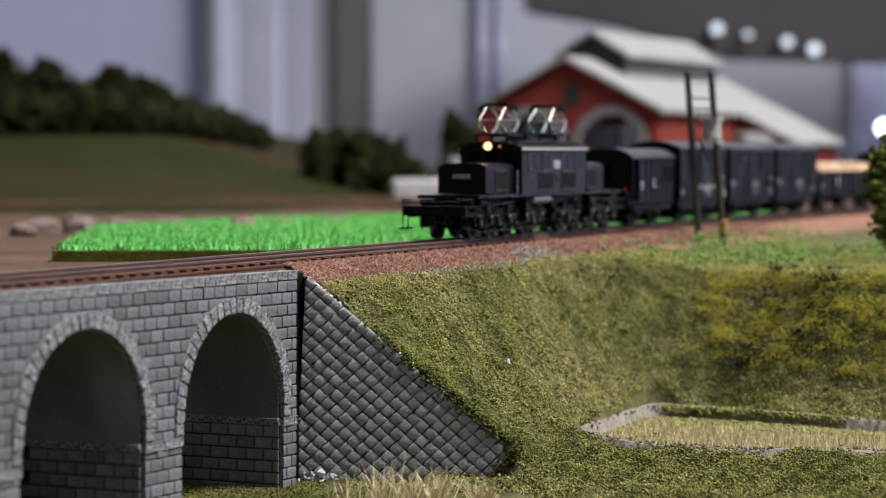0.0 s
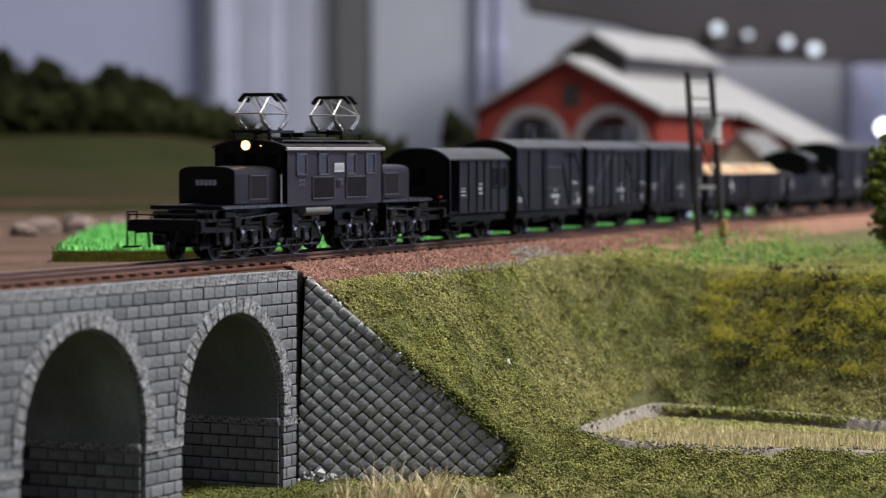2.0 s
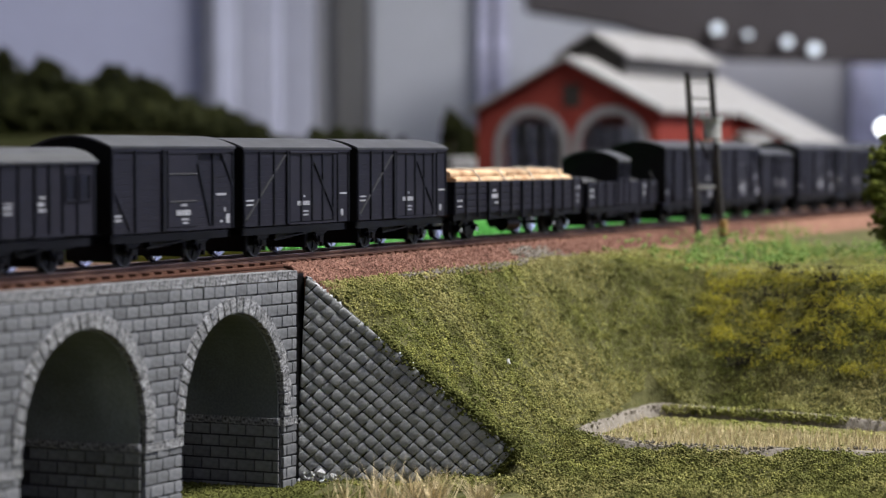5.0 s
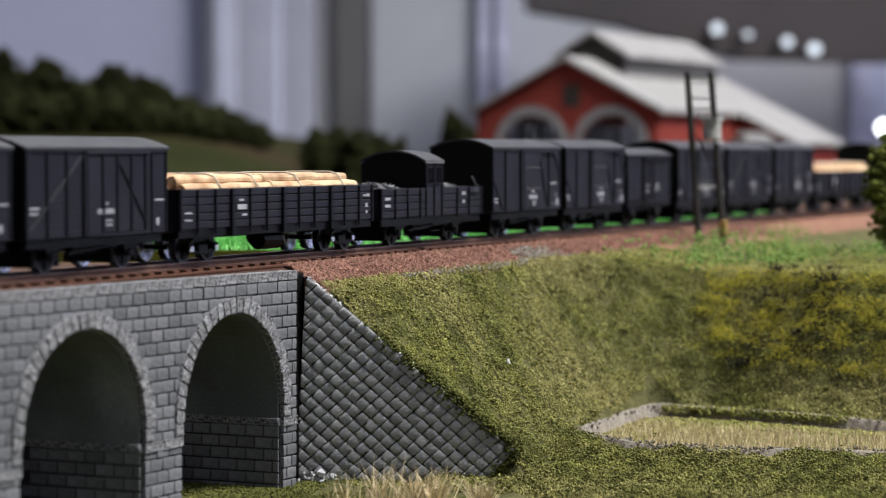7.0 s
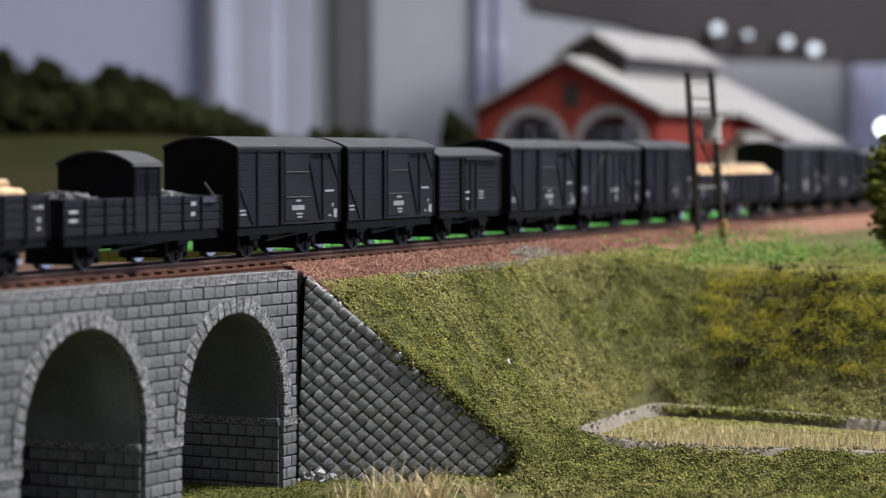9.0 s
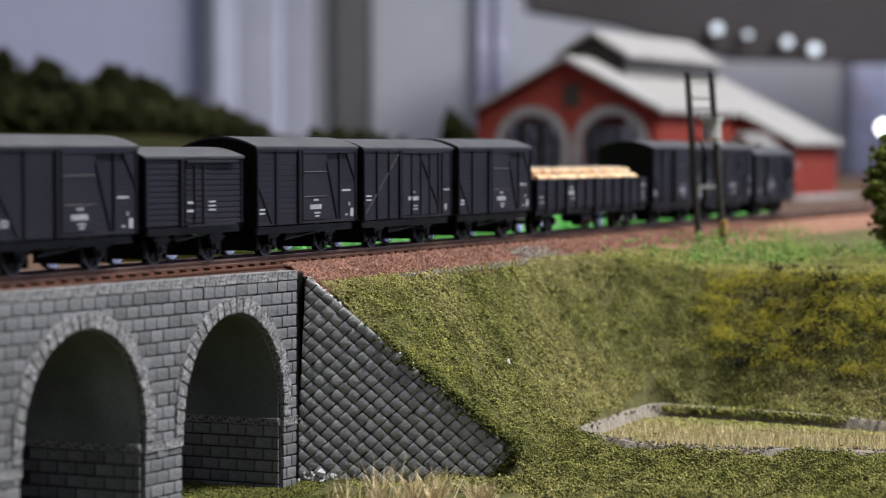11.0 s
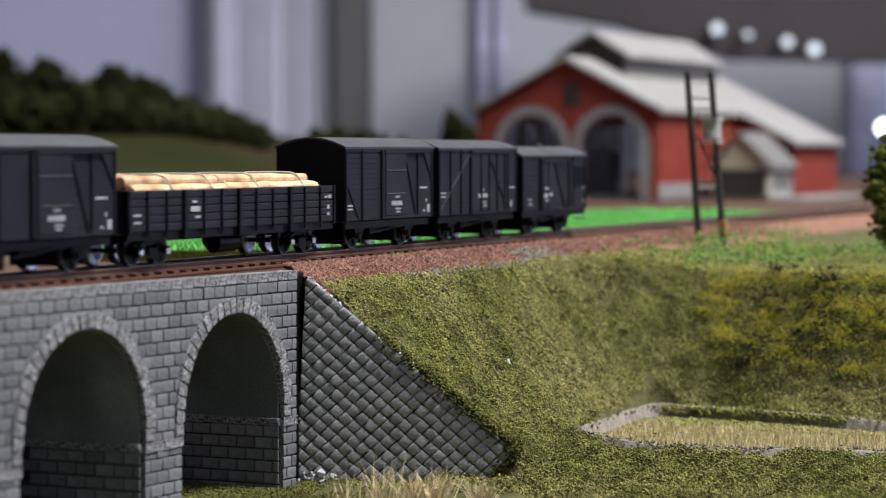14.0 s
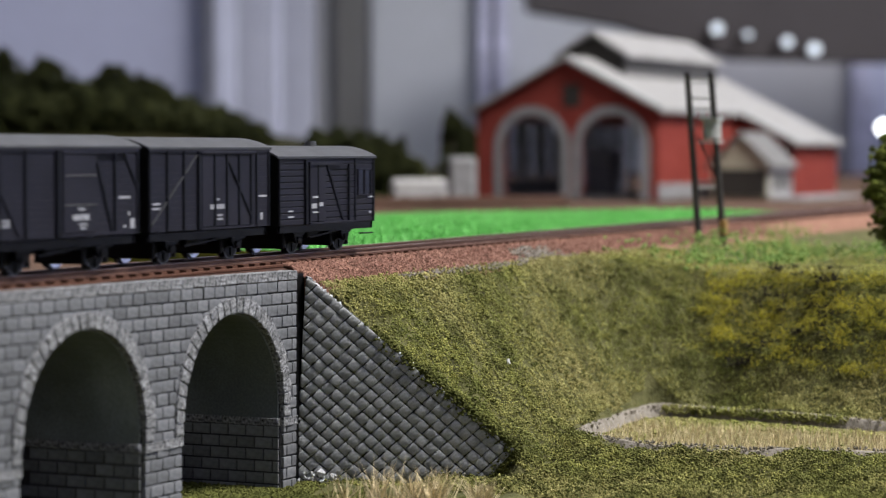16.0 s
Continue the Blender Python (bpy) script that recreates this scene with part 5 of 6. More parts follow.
    part("headlamp_lens", rod(BM(), (31.0, 0, 23.6), (31.25, 0, 23.6), 1.0, seg=16), LAMP_GLOW, w, "lit warm headlamp lens")
    part("marker_lens", rod(BM(), (32.8, -2.6, 23.5), (33.05, -2.6, 23.5), 0.1, seg=10), LAMP_GLOW, w, "small lit marker lens")
    for y in (-4.9, 0, 4.9):
        part("cab_window", box(BM(), 32.9, 33.05, y - 1.5, y + 1.5, 19.6, 22.0), GLASS, w, "dark cab window")
    part("front_plate", box(BM(), 14.7, 14.95, -2.9, 2.9, 15.0, 16.9), LOCO_DARK, w)
    bm = BM()
    for k in range(5):
        box(bm, 14.6, 14.75, -2.3 + k * 1.0, -1.6 + k * 1.0, 15.4, 16.5)
    part("plate_marks", bm, WHITE, w)
    return w


TRAIN = []


def couple(ob, q):
    TRAIN.append((ob, q))


loco = locomotive()
couple(loco, -116.0)
van1, steel, ribbed, logs = brake_van_front(), steel_van(), ribbed_van(), log_wagon()
cabin, plank, van2 = cabin_wagon(), plank_van(), brake_van_rear()
couple(van1, 0), couple(steel, 41), couple(ribbed, 90.5), couple(logs, 194), couple(cabin, 283)
couple(plank, 444), couple(van2, 827)
for ob, _ in TRAIN:
    for c in ob.children:
        if not c.name.startswith(("wheelset", "axle_guard", "bogie_frame")):
            c.location.z -= 0.4 * MM
HOME = Matrix.Identity(4)
for ob, q in ((ribbed, 142), (steel, 346), (steel, 395), (steel, 486.5), (ribbed, 535.5), (steel, 587), (logs, 636.5), (steel, 726), (ribbed, 775)):
    couple(copy_thing(ob, HOME), q)


# ---- engine shed ----
def engine_shed():
    sx, sy, W, L1, L2, AW = 790.0, 190.5, 106.4, 135.0, 232.0, 34.0
    base, eave, apex = -4.6, 44.0, 71.4
    s = thing("engine_shed", sx, sy, 0, label="red brick two-road engine shed with pale roof", category="engine shed")
    c1, c2, r, spring = 73.5, 27.0, 17.5, 24.0
    pts = [(0, base), (0, eave), (W / 2, apex), (W, eave), (W, base)]
    for c in (c1, c2):
        pts += [(c + r, base)] + [(c + r * math.cos(math.pi * k / 14), spring + r * math.sin(math.pi * k / 14)) for k in range(15)] + [(c - r, base)]
    part("front_wall", prism(BM(), pts, 0, 4, "x"), BRICK, s, "red brick gable wall")
    for c in (c1, c2):
        ring = [(c + q * math.cos(math.pi * k / 14), spring + q * math.sin(math.pi * k / 14)) for q in (r,) for k in range(15)]
        ring2 = [(c + (r + 5) * math.cos(math.pi * k / 14), spring + (r + 5) * math.sin(math.pi * k / 14)) for k in range(15)]
        part("arch_surround", prism(BM(), [(c + r, base)] + ring + [(c - r, base), (c - r - 5, base)] + ring2[::-1] + [(c + r + 5, base)], -0.6, 2, "x"), SHED_STONE, s, "grey stone arch surround")
    part("gable_window", box(BM(), -0.5, 1, W / 2 - 8.0, W / 2 + 1.6, 46, 58), SHED_DARK, s, "dark square gable window")
    part("side_wall", box(BM(), 4, L2, 0, 3, base, eave), BRICK, s)
    # the far side is a row of tall window bays between brick piers
    part("side_wall", box(BM(), 4, L2, W - 3, W, base, 5), SHED_STONE, s)
    part("side_wall", box(BM(), 4, L2, W - 3, W, 38, eave), BRICK, s)
    for k in range(9):
        xk = 4 + k * 27.4
        part("pier", box(BM(), xk, xk + 5, W - 3.2, W + 0.2, 5, 38), SHED_STONE, s)
        if k < 8:
            for q in (11.0, 16.2, 21.4):
                part("window_bar", box(BM(), xk + q - 0.5, xk + q + 0.5, W - 2, W - 1, 5, 38), SHED_DARK, s, "dark window bar")
            for z in (16, 27):
                part("window_bar", box(BM(), xk + 5, xk + 27.4, W - 1.95, W - 1.05, z - 0.5, z + 0.5), SHED_DARK, s, "dark window bar")
    part("plinth", box(BM(), 0, L1, -0.6, 0, base, 4), SHED_STONE, s)
    part("back_wall", prism(BM(), [(0, 40), (0, eave), (W / 2, apex), (W, eave), (W, 40)], L2 - 3, L2, "x"), SHED_IN, s, "open-bayed back wall")
    for y in (3.6,):
        part("lining", box(BM(), 5, L2 - 4, y - 0.5, y + 0.5, base, 42), SHED_IN, s, "pale inside lining")
    for c in (c1, c2):
        part("stored_crate", box(BM(), 96, 116, c - 9, c + 5, base + 0.6, 22, 0.6), PALE, s, "pale crate standing inside")
    part("inside_floor", box(BM(), 4, L2 - 3, 3, W - 3, base, base + 0.6), SHED_IN, s)
    part("inside_post", box(BM(), 104, 106, W / 2 - 1.5, W / 2 + 1.5, base, 44), SHED_DARK, s)
    slope = (apex - eave) / (W / 2)
    for sgn in (-1, 1):
        a, b = (W / 2, -4.0) if sgn < 0 else (W / 2, W + 4.0)
        zb = eave - 4.0 * slope
        part("roof_slope", prism(BM(), [(a, apex + 0.2), (b, zb + 0.2), (b, zb + 2.4), (a, apex + 2.4)], -4, L2 + 4, "x"), SHED_ROOF, s, "pale sheet roof slope")
    ze = eave - AW * slope
    part("annex_wall", prism(BM(), [(0, base), (0, eave), (-AW, ze), (-AW, base)], L1, L1 + 3, "x"), BRICK, s)
    part("annex_side", box(BM(), L1, L2, -AW, -AW + 3, base, ze), BRICK, s)
    part("annex_roof", prism(BM(), [(-3.6, eave - 3.6 * slope + 0.5), (-AW - 4, ze - 4 * slope + 0.5), (-AW - 4, ze - 4 * slope + 2.6), (-3.6, eave - 3.6 * slope + 2.6)], L1 - 4, L2 + 4, "x"), SHED_ROOF, s, "pale annex roof")
    m0, m1, mw = 36.0, 205.0, 21.0
    part("monitor_wall", prism(BM(), [(W / 2 - mw + 2, 59), (W / 2 - mw + 2, 74), (W / 2, 85.5), (W / 2 + mw - 2, 74), (W / 2 + mw - 2, 59)], m0 + 3, m1 - 3, "x"), SHED_DARK, s, "dark slatted roof monitor")
    for sgn in (-1, 1):
        part("monitor_roof", prism(BM(), [(W / 2, 87.6), (W / 2 + sgn * (mw + 2), 73.5), (W / 2 + sgn * (mw + 2), 75.5), (W / 2, 89.6)], m0, m1, "x"), SHED_ROOF, s)
    for k in range(4):
        for sgn in (-1, 1):
            part("monitor_slat", box(BM(), m0 + 3, m1 - 3, W / 2 + sgn * (mw - 2) - 0.6, W / 2 + sgn * (mw - 2) + 0.6, 63 + k * 2.8, 65 + k * 2.8), HUT_ROOF, s)


def hut():
    h = thing("goods_hut", 853, 148, 0, label="cream-gabled hut with grey roof and dark doorway", category="hut")
    W, L, base, eave, apex = 33.0, 46.0, -4.6, 14.5, 30.5
    part("front_wall", prism(BM(), [(0, base), (0, eave), (W / 2, apex), (W, eave), (W, base)], 0, 2, "x"), CREAM, h, "cream boarded gable")
    # flat dark panel paints the shade inside the open doorway
    part("doorway", box(BM(), -0.5, 0.4, 1.5, W - 1.5, base + 1, 11.5), SHED_DARK, h, "dark panel painting the shaded doorway opening")
    part("side_wall", box(BM(), 2, L, 0, 2, base, eave), PALE, h)
    part("side_wall", box(BM(), 2, L, W - 2, W, base, eave), PALE, h)
    part("back_wall", prism(BM(), [(0, base), (0, eave), (W / 2, apex), (W, eave), (W, base)], L - 2, L, "x"), CREAM, h)
    for k in range(3):
        part("side_window", box(BM(), 8 + 12 * k, 15 + 12 * k, -0.4, 0.2, 0, 9), SHED_DARK, h)
    for sgn in (-1, 1):
        b = W / 2 + sgn * (W / 2 + 3)
        zb = eave - 3 * (apex - eave) / (W / 2)
        part("roof_slope", prism(BM(), [(W / 2, apex + 0.2), (b, zb + 0.2), (b, zb + 1.8), (W / 2, apex + 1.8)], -3, L + 2, "x"), HUT_ROOF, h, "grey hut roof slope")


engine_shed()
hut()
yard = thing("loading_bank", 800, 120, -5.4, label="low pale concrete loading bank", category="loading bank", kind="structure")
part("slab", box(BM(), 40, 160, 4, 24, -1, 1.6, 0.3), SHED_STONE, yard)

# ---- twin pole with transformer ----
def twin_pole():
    p = thing("utility_pole", 246, -17.2, -6.2, label="dark twin-leg utility pole with grey transformer", category="utility pole")
    ax = Vector((SIN, -COS, 0))
    foot = [Vector((0, 0, -1)), ax * 6.9 + Vector((1, 0, -1))]
    head = [ax * -3.9 + Vector((0, 0, 51.5)), ax * 2.9 + Vector((1, 0, 51.5))]
    for a, b in zip(foot, head):
        part("leg", rod(BM(), a, b, 1.05, 0.9, 10), POLE, p, "tarred pole leg")
    for z, w in ((44, 0.35), (41, 0.3), (18, 0.5), (49.5, 0.3)):
        k = z / 51.5
        part("cross_bar", bar(BM(), foot[0].lerp(head[0], k), foot[1].lerp(head[1], k), 0.7, w * 2), ZINC, p)
    mid = foot[0].lerp(head[0], 0.68).lerp(foot[1].lerp(head[1], 0.68), 0.75)
    part("transformer", rod(BM(), mid + Vector((0, -1, -3)), mid + Vector((0, -1, 3.4)), 2.8, 2.6, 14), ZINC, p, "grey transformer drum")
    part("platform", box(BM(), mid.x - 3.5, mid.x + 3.5, mid.y - 3.6, mid.y + 2, mid.z + 2.6, mid.z + 3.4), ZINC, p)
    part("platform", box(BM(), mid.x - 3.5, mid.x + 3.5, mid.y - 3.6, mid.y + 2, mid.z - 4.2, mid.z - 3.5), ZINC, p)
    for k in range(4):
        q = mid + ax * (-4.6 + k * 2.6) + Vector((0, 0, 3.4))
        part("insulator", rod(BM(), q, q + Vector((0, 0, 1.8)), 0.5, 0.3, 8), PALE, p)
    for k, (z0, z1) in enumerate(((33, 20), (32, 18), (34, 22))):
        q = foot[0].lerp(head[0], z0 / 51.5) + ax * (1.5 + k * 1.2)
        part("cable", rod(BM(), q, foot[1].lerp(head[1], z1 / 51.5), 0.25, seg=6), POLE, p)
    box_at = foot[1].lerp(head[1], 0.115)
    part("meter_box", box(BM(), box_at.x - 1.4, box_at.x + 1.2, box_at.y - 1.6, box_at.y + 0.2, box_at.z - 2, box_at.z + 2.4, 0.3), OCHRE, p, "ochre meter box")


twin_pole()

# ---- turf, bushes and grass ----
rng = np.random.default_rng(11)


def strew(n, x0, x1, y0, y1, keep, seed):
    r = np.random.default_rng(seed)
    x, y = r.uniform(x0, x1, n), r.uniform(y0, y1, n)
    k = keep(x, y)
    return x[k], y[k], r


def full_z(x, y):
    z = height(x, y)
    rr = np.clip(crest_distance(x, y) / 6, 0.12, 1) * ((x > -40) & (x < 230) & (y > -160) & (y < 0))
    return z + rr * (bumps(x, y, 9, 2.3) + bumps(x, y, 3.2, 1.2) + bumps(x, y, 1.5, 0.6))


def on_bank(x, y):
    behind = (x - 0.7) * COS + (y + 13.2) * SIN
    return ((x > -4) | (y < -75)) & ((behind > 1.2) | (behind < -1.0) | (y < -54)) & ~in_paddy(x, y, 0.015) & ~(in_paddy(x, y, 0.07) & (x < 80) & (y < -58)) & (((y < -15.2) & (x < 135)) | (crest_distance(x, y) > 0.2) | (y < -19))


x, y, r = strew(430000, -60, 200, -140, -14.6, on_bank, 21)
z = full_z(x, y)
tagged(crumbs("turf_flock", np.stack([x, y, z + r.exponential(0.22, len(x))], 1), r.uniform(0.13, 0.31, len(x)) * (1 + 0.7 * (r.random(len(x)) < 0.05)), CLUMP, None, "olive green turf flock on the embankment", 22, 0.9, True, True), category="turf", kind="stuff")
# mossy tufts, thicker towards the foot of the bank
def tuft_field(name, n, area, keep, size, material, label, category, seed, per=14, flat=0.7, lift=0.4, grain=1.0):
    x, y, r = strew(n, *area, keep, seed)
    z = full_z(x, y)
    c = np.stack([x, y, z], 1)
    off = r.normal(0, 1, (len(x), per, 3)) * np.array([size, size, size * 0.45])
    pts = (c[:, None] + off + np.array([0, 0, size * lift])).reshape(-1, 3)
    return tagged(crumbs(name, pts, r.uniform(0.17, 0.42, len(pts)) * max(1, size / 1.6) * grain, material, None, label, seed + 1, flat, True), category=category, kind="stuff")


tuft_field("slope_tufts", 3400, (0, 190, -140, -16), lambda x, y: on_bank(x, y) & (crest_distance(x, y) > 1.0), 0.8, CLUMP, "fluffy olive tufts on the slope", "turf", 29)
tuft_field("moss_tufts", 2600, (0, 190, -140, -16), lambda x, y: on_bank(x, y) & (crest_distance(x, y) > 1.5) & (bumps(x, y, 11, 1) > -0.15), 0.75, MOSS, "mossy olive tufts on the slope", "turf", 31)
tuft_field("foot_moss", 2300, (-60, 60, -150, -50), lambda x, y: (y < -15) & (x < 60) & on_bank(x, y), 1.0, MOSS, "dense moss on the valley floor", "turf", 33)
far_slope = lambda x, y: (crest_distance(x, y) > 0.5) & (crest_distance(x, y) < 26) & (x > 122) & (y < -48 + 0 * x)
tuft_field("yellow_bushes", 1250, (118, 172, -140, -40), lambda x, y: far_slope(x, y) & (crest_distance(x, y) < 20) & (bumps(x, y, 13, 1) > -0.42), 1.5, FOAM_YELLOW, "yellow-olive foam bushes on the far slope", "bushes", 35, 44, 0.8, 0.9, 0.8)
tuft_field("dark_scrub", 26, (140, 168, -104, -58), lambda x, y: far_slope(x, y) & (bumps(x, y, 14, 1) > 0.02), 1.7, FOAM_DARK, "dark brown scrub among the bushes", "bushes", 37, 30, 0.8, 1.6)
for n_, area, seed in ((34, (150, 161, -86, -66), 81), (12, (138, 147, -70, -61), 83), (12, (140, 150, -86, -77), 85)):
    tuft_field("dark_scrub", n_, area, far_slope, 1.3, FOAM_DARK, "dark brown scrub among the bushes", "bushes", seed, 22, 0.8, 1.9)
plateau = lambda x, y: (crest_distance(x, y) <= 0) & (y < -24) & (x > 150)
tuft_field("green_weeds", 300, (160, 330, -130, -24), lambda x, y: plateau(x, y) & (bumps(x, y, 26, 1) > -0.12) & (y > -70 - (x - 170) * 0.3), 2.9, FOAM_GREEN, "green weeds beside the line", "weeds", 39, 16, 0.8, 0.9)
tuft_field("lime_grass", 1500, (150, 300, -150, -24), lambda x, y: plateau(x, y), 1.6, FOAM_LIME, "yellow-green grass on the plateau", "grass", 41, 10, 0.5, 0.0)

x, y, r = strew(30000, -112, 0, -78, 12, lambda x, y: (y > -16) | (x < -3), 45)
tagged(crumbs("arch_floor_moss", np.column_stack([x, y, height(x, y) + 0.2]), r.uniform(0.22, 0.6, len(x)), MOSS, None, "dark moss on the ground under the arches", 46, 0.7), category="turf", kind="stuff")
# turf hanging over the foot of the wing wall
k = rng.random(2600) ** 0.6
along = 12 + 32 * k
ox = 0.7 + along * SIN + COS * 0.8 + rng.normal(0, 0.7, 2600)
oy = -13.2 - along * COS + SIN * 0.8 + rng.normal(0, 0.7, 2600)
oz = -4.3 - along * 0.822 + rng.normal(0.3, 0.6, 2600)
tagged(crumbs("overhanging_turf", np.column_stack([ox, oy, oz]), rng.uniform(0.22, 0.6, 2600), MOSS, None, "olive turf hanging over the wall edge", 47, 0.8), category="turf", kind="stuff")
k = rng.random(1400)
along, drop = 44.6 - 7.4 * k, -36.0 - 8.4 * k
fx0 = 0.7 + along * SIN + COS * 1.6 + rng.normal(0, 0.9, 1400)
fy0 = -13.2 - along * COS + SIN * 1.6 + rng.normal(0, 0.9, 1400)
tagged(crumbs("overhanging_turf", np.column_stack([fx0, fy0, -4.3 + drop + rng.normal(0.2, 0.8, 1400)]), rng.uniform(0.22, 0.6, 1400), MOSS, None, "olive turf round the foot of the wall", 49, 0.8), category="turf", kind="stuff")
# broken plaster beside the rails
ax_ = rng.normal(128, 6, 240)
ay_ = rng.uniform(-16.5, -10.5, 240)
az_ = np.interp(ay_, [-16.5, -14.2, -9.4], [-6.2, -5.2, -2.3]) + 0.2
tagged(crumbs("broken_plaster", np.column_stack([ax_, ay_, az_]), rng.uniform(0.3, 0.9, 240), RIM, None, "pale broken plaster beside the rails", 48), category="crumbs", kind="stuff")
# pale roadbed edge and a white crumb
edge = [(40 + 110 * rng.random() ** 0.8, -15.4 - rng.random() * 1.2) for _ in range(260)]
tagged(crumbs("pale_edge_chips", [(a, b, float(full_z(np.array([a]), np.array([b]))[0]) + 0.3) for a, b in edge], rng.uniform(0.3, 0.8, 260), RIM, None, "pale plaster crumbs along the ballast edge", 43), category="crumbs", kind="stuff")
pebble = part("pebble", rod(BM(), (0, 0, -0.6), (0, 0, 0.5), 0.7, 0.45, 6), PLASTER, None, "", (62.0, -33.5, float(height(np.array([62.0]), np.array([-33.5]))[0]) + 0.9))
tagged(pebble, "tiny white pebble on the turf slope", "pebble")

# paddy: mud rim, bed and straw
paddy = thing("paddy_field", label="small recessed paddy with grey mud rim and dry stubble", category="paddy field", kind="structure")
pts = []
for (ax, ay), (bx_, by_) in zip(PADDY_LINE, PADDY_LINE[1:] + PADDY_LINE[:1]):
    for k in range(14):
        t = k / 14
        pts.append((ax + (bx_ - ax) * t, ay + (by_ - ay) * t))
pts = np.array(pts)
for _ in range(10):
    pts = (np.roll(pts, 1, 0) + 2 * pts + np.roll(pts, -1, 0)) / 4
rim_z = full_z(pts[:, 0] * 1.0, pts[:, 1] * 1.0)
rim_z = np.clip(rim_z, -43.4, -42.4)
for _ in range(6):
    rim_z = (np.roll(rim_z, 1) + 2 * rim_z + np.roll(rim_z, -1)) / 4
cen = pts.mean(0)
out = (pts - cen) / np.linalg.norm(pts - cen, axis=1)[:, None]
n = len(pts)
wob = np.array([noise.noise((p[0] * 0.25, p[1] * 0.25, 3.0)) for p in pts])
rows_ = []
for off, dz in ((2.0, -2.6), (0.9, 0.5), (0.2, 0.75), (-0.4, 0.45), (-1.7, -2.6)):
    q = pts + out * (off + wob * 1.2)[:, None]
    rows_.append(np.column_stack([q, rim_z + dz + wob * 0.4]))
v = np.concatenate(rows_)
faces = [(a * n + i, a * n + (i + 1) % n, (a + 1) * n + (i + 1) % n, (a + 1) * n + i) for a in range(4) for i in range(n)]
raw("mud_rim", v, faces, RIM, paddy, "grey-brown mud rim", True)
part("paddy_bed", prism(BM(), [tuple(p) for p in pts], PADDY_Z - 0.6, PADDY_Z + 0.25, "z"), PADDY, paddy, "olive paddy bed")
x, y, r = strew(6500, 50, 135, -150, -42, lambda x, y: in_paddy(x, y, -0.09), 51)
keep = (x - 55) < 52 + 0 * y
x, y = x[keep], y[keep]
tagged(blades("stubble", np.stack([x, y, np.full(len(x), PADDY_Z)], 1), r.uniform(1.6, 3.4, len(x)), 0.13, STRAW, paddy, "dry straw stubble", 52, 0.22), kind="stuff")
x, y, r = strew(5000, 50, 135, -150, -40, lambda x, y: in_paddy(x, y, -0.03) & ((x > 106) | (y > -62)), 53)
tagged(crumbs("paddy_moss", np.stack([x, y, PADDY_Z + 0.3 + 0 * x], 1), r.uniform(0.4, 0.9, len(x)), CLUMP, paddy, "moss inside the paddy", 54, 0.7), kind="stuff")

r = np.random.default_rng(59)
pick = pts[r.integers(0, len(pts), 1500)] + r.normal(0, 0.55, (1500, 2))
tagged(crumbs("rim_gravel", np.column_stack([pick, r.uniform(-43.2, -41.8, 1500)]), r.uniform(0.2, 0.5, 1500), RIM, paddy, "grey gravel on the rim", 56), kind="stuff")
# moss grows over the far rim
bx2 = np.array([p for p in pts if p[0] > 100 and -96 < p[1] < -47])
r = np.random.default_rng(57)
pick = bx2[r.integers(0, len(bx2), 2600)] + r.normal(0, 1.0, (2600, 2))
tagged(crumbs("rim_moss", np.column_stack([pick, r.uniform(-43.8, -41.9, 2600)]), r.uniform(0.25, 0.6, 2600), CLUMP, paddy, "moss over the mud rim", 58, 0.7), kind="stuff")

# dry grass tufts at the foot of the wing wall
def dry_tuft(right, forward, spread, count, tall, seed):
    cx, cy = ahead(right, forward)
    r = np.random.default_rng(seed)
    px, py = cx + r.normal(0, spread, count), cy + r.normal(0, spread, count)
    pz = full_z(px, py) - 0.5
    o = blades("dry_grass_tuft", np.stack([px, py, pz], 1), r.uniform(0.5, 1.15, count) * tall, 0.2, STRAW, None, "", seed + 1, 0.42)
    tagged(o, "dry straw-coloured grass tuft at the wall foot", "grass tuft", "dry grass tufts", "")


for k, (a, b, s_, c_, t_) in enumerate(((-13.5, 477, 1.6, 46, 8.5), (-6.0, 475, 1.6, 60, 8.0), (-1.5, 474, 0.9, 95, 8.0), (7.6, 468, 0.7, 130, 5.5), (-20, 479, 2.2, 26, 6.5), (-7, 475, 1.6, 26, 7.0))):
    dry_tuft(a, b, s_, c_, t_, 60 + 2 * k)

# ---- bright green field behind the line ----
field = thing("grass_field", label="bright green static-grass field with olive edge", category="grass field", kind="structure")
corners = [(-97, 603), (-111, 792), (-62, 868), (-10, 925), (105, 985), (140, 900), (60, 760), (0, 655), (-26, 606)]
fp = [ahead(a, b) for a, b in corners]
part("field_mat", prism(BM(), fp, -6.5, -2.9, "z"), HEDGE, field, "olive field edge")
n = 42000
r = np.random.default_rng(71)
fr, ff = r.uniform(-112, 140, n), r.uniform(603, 985, n)


def inside(px, py, poly):
    hit = np.zeros(px.shape, bool)
    for (ax, ay), (bx_, by_) in zip(poly, poly[1:] + poly[:1]):
        hit ^= ((ay > py) != (by_ > py)) & (px < (bx_ - ax) * (py - ay) / (by_ - ay + 1e-9) + ax)
    return hit


fx_, fy_ = ahead(fr, ff)
k = inside(fr, ff, corners) & (fy_ > 17)
tagged(blades("field_grass", np.stack([fx_[k], fy_[k], np.full(k.sum(), -2.7)], 1), r.uniform(1.0, 2.4, k.sum()), 0.45, BLADE, field, "bright green grass fibres", 72, 0.35), kind="stuff")
cr = np.mean(corners, 0)
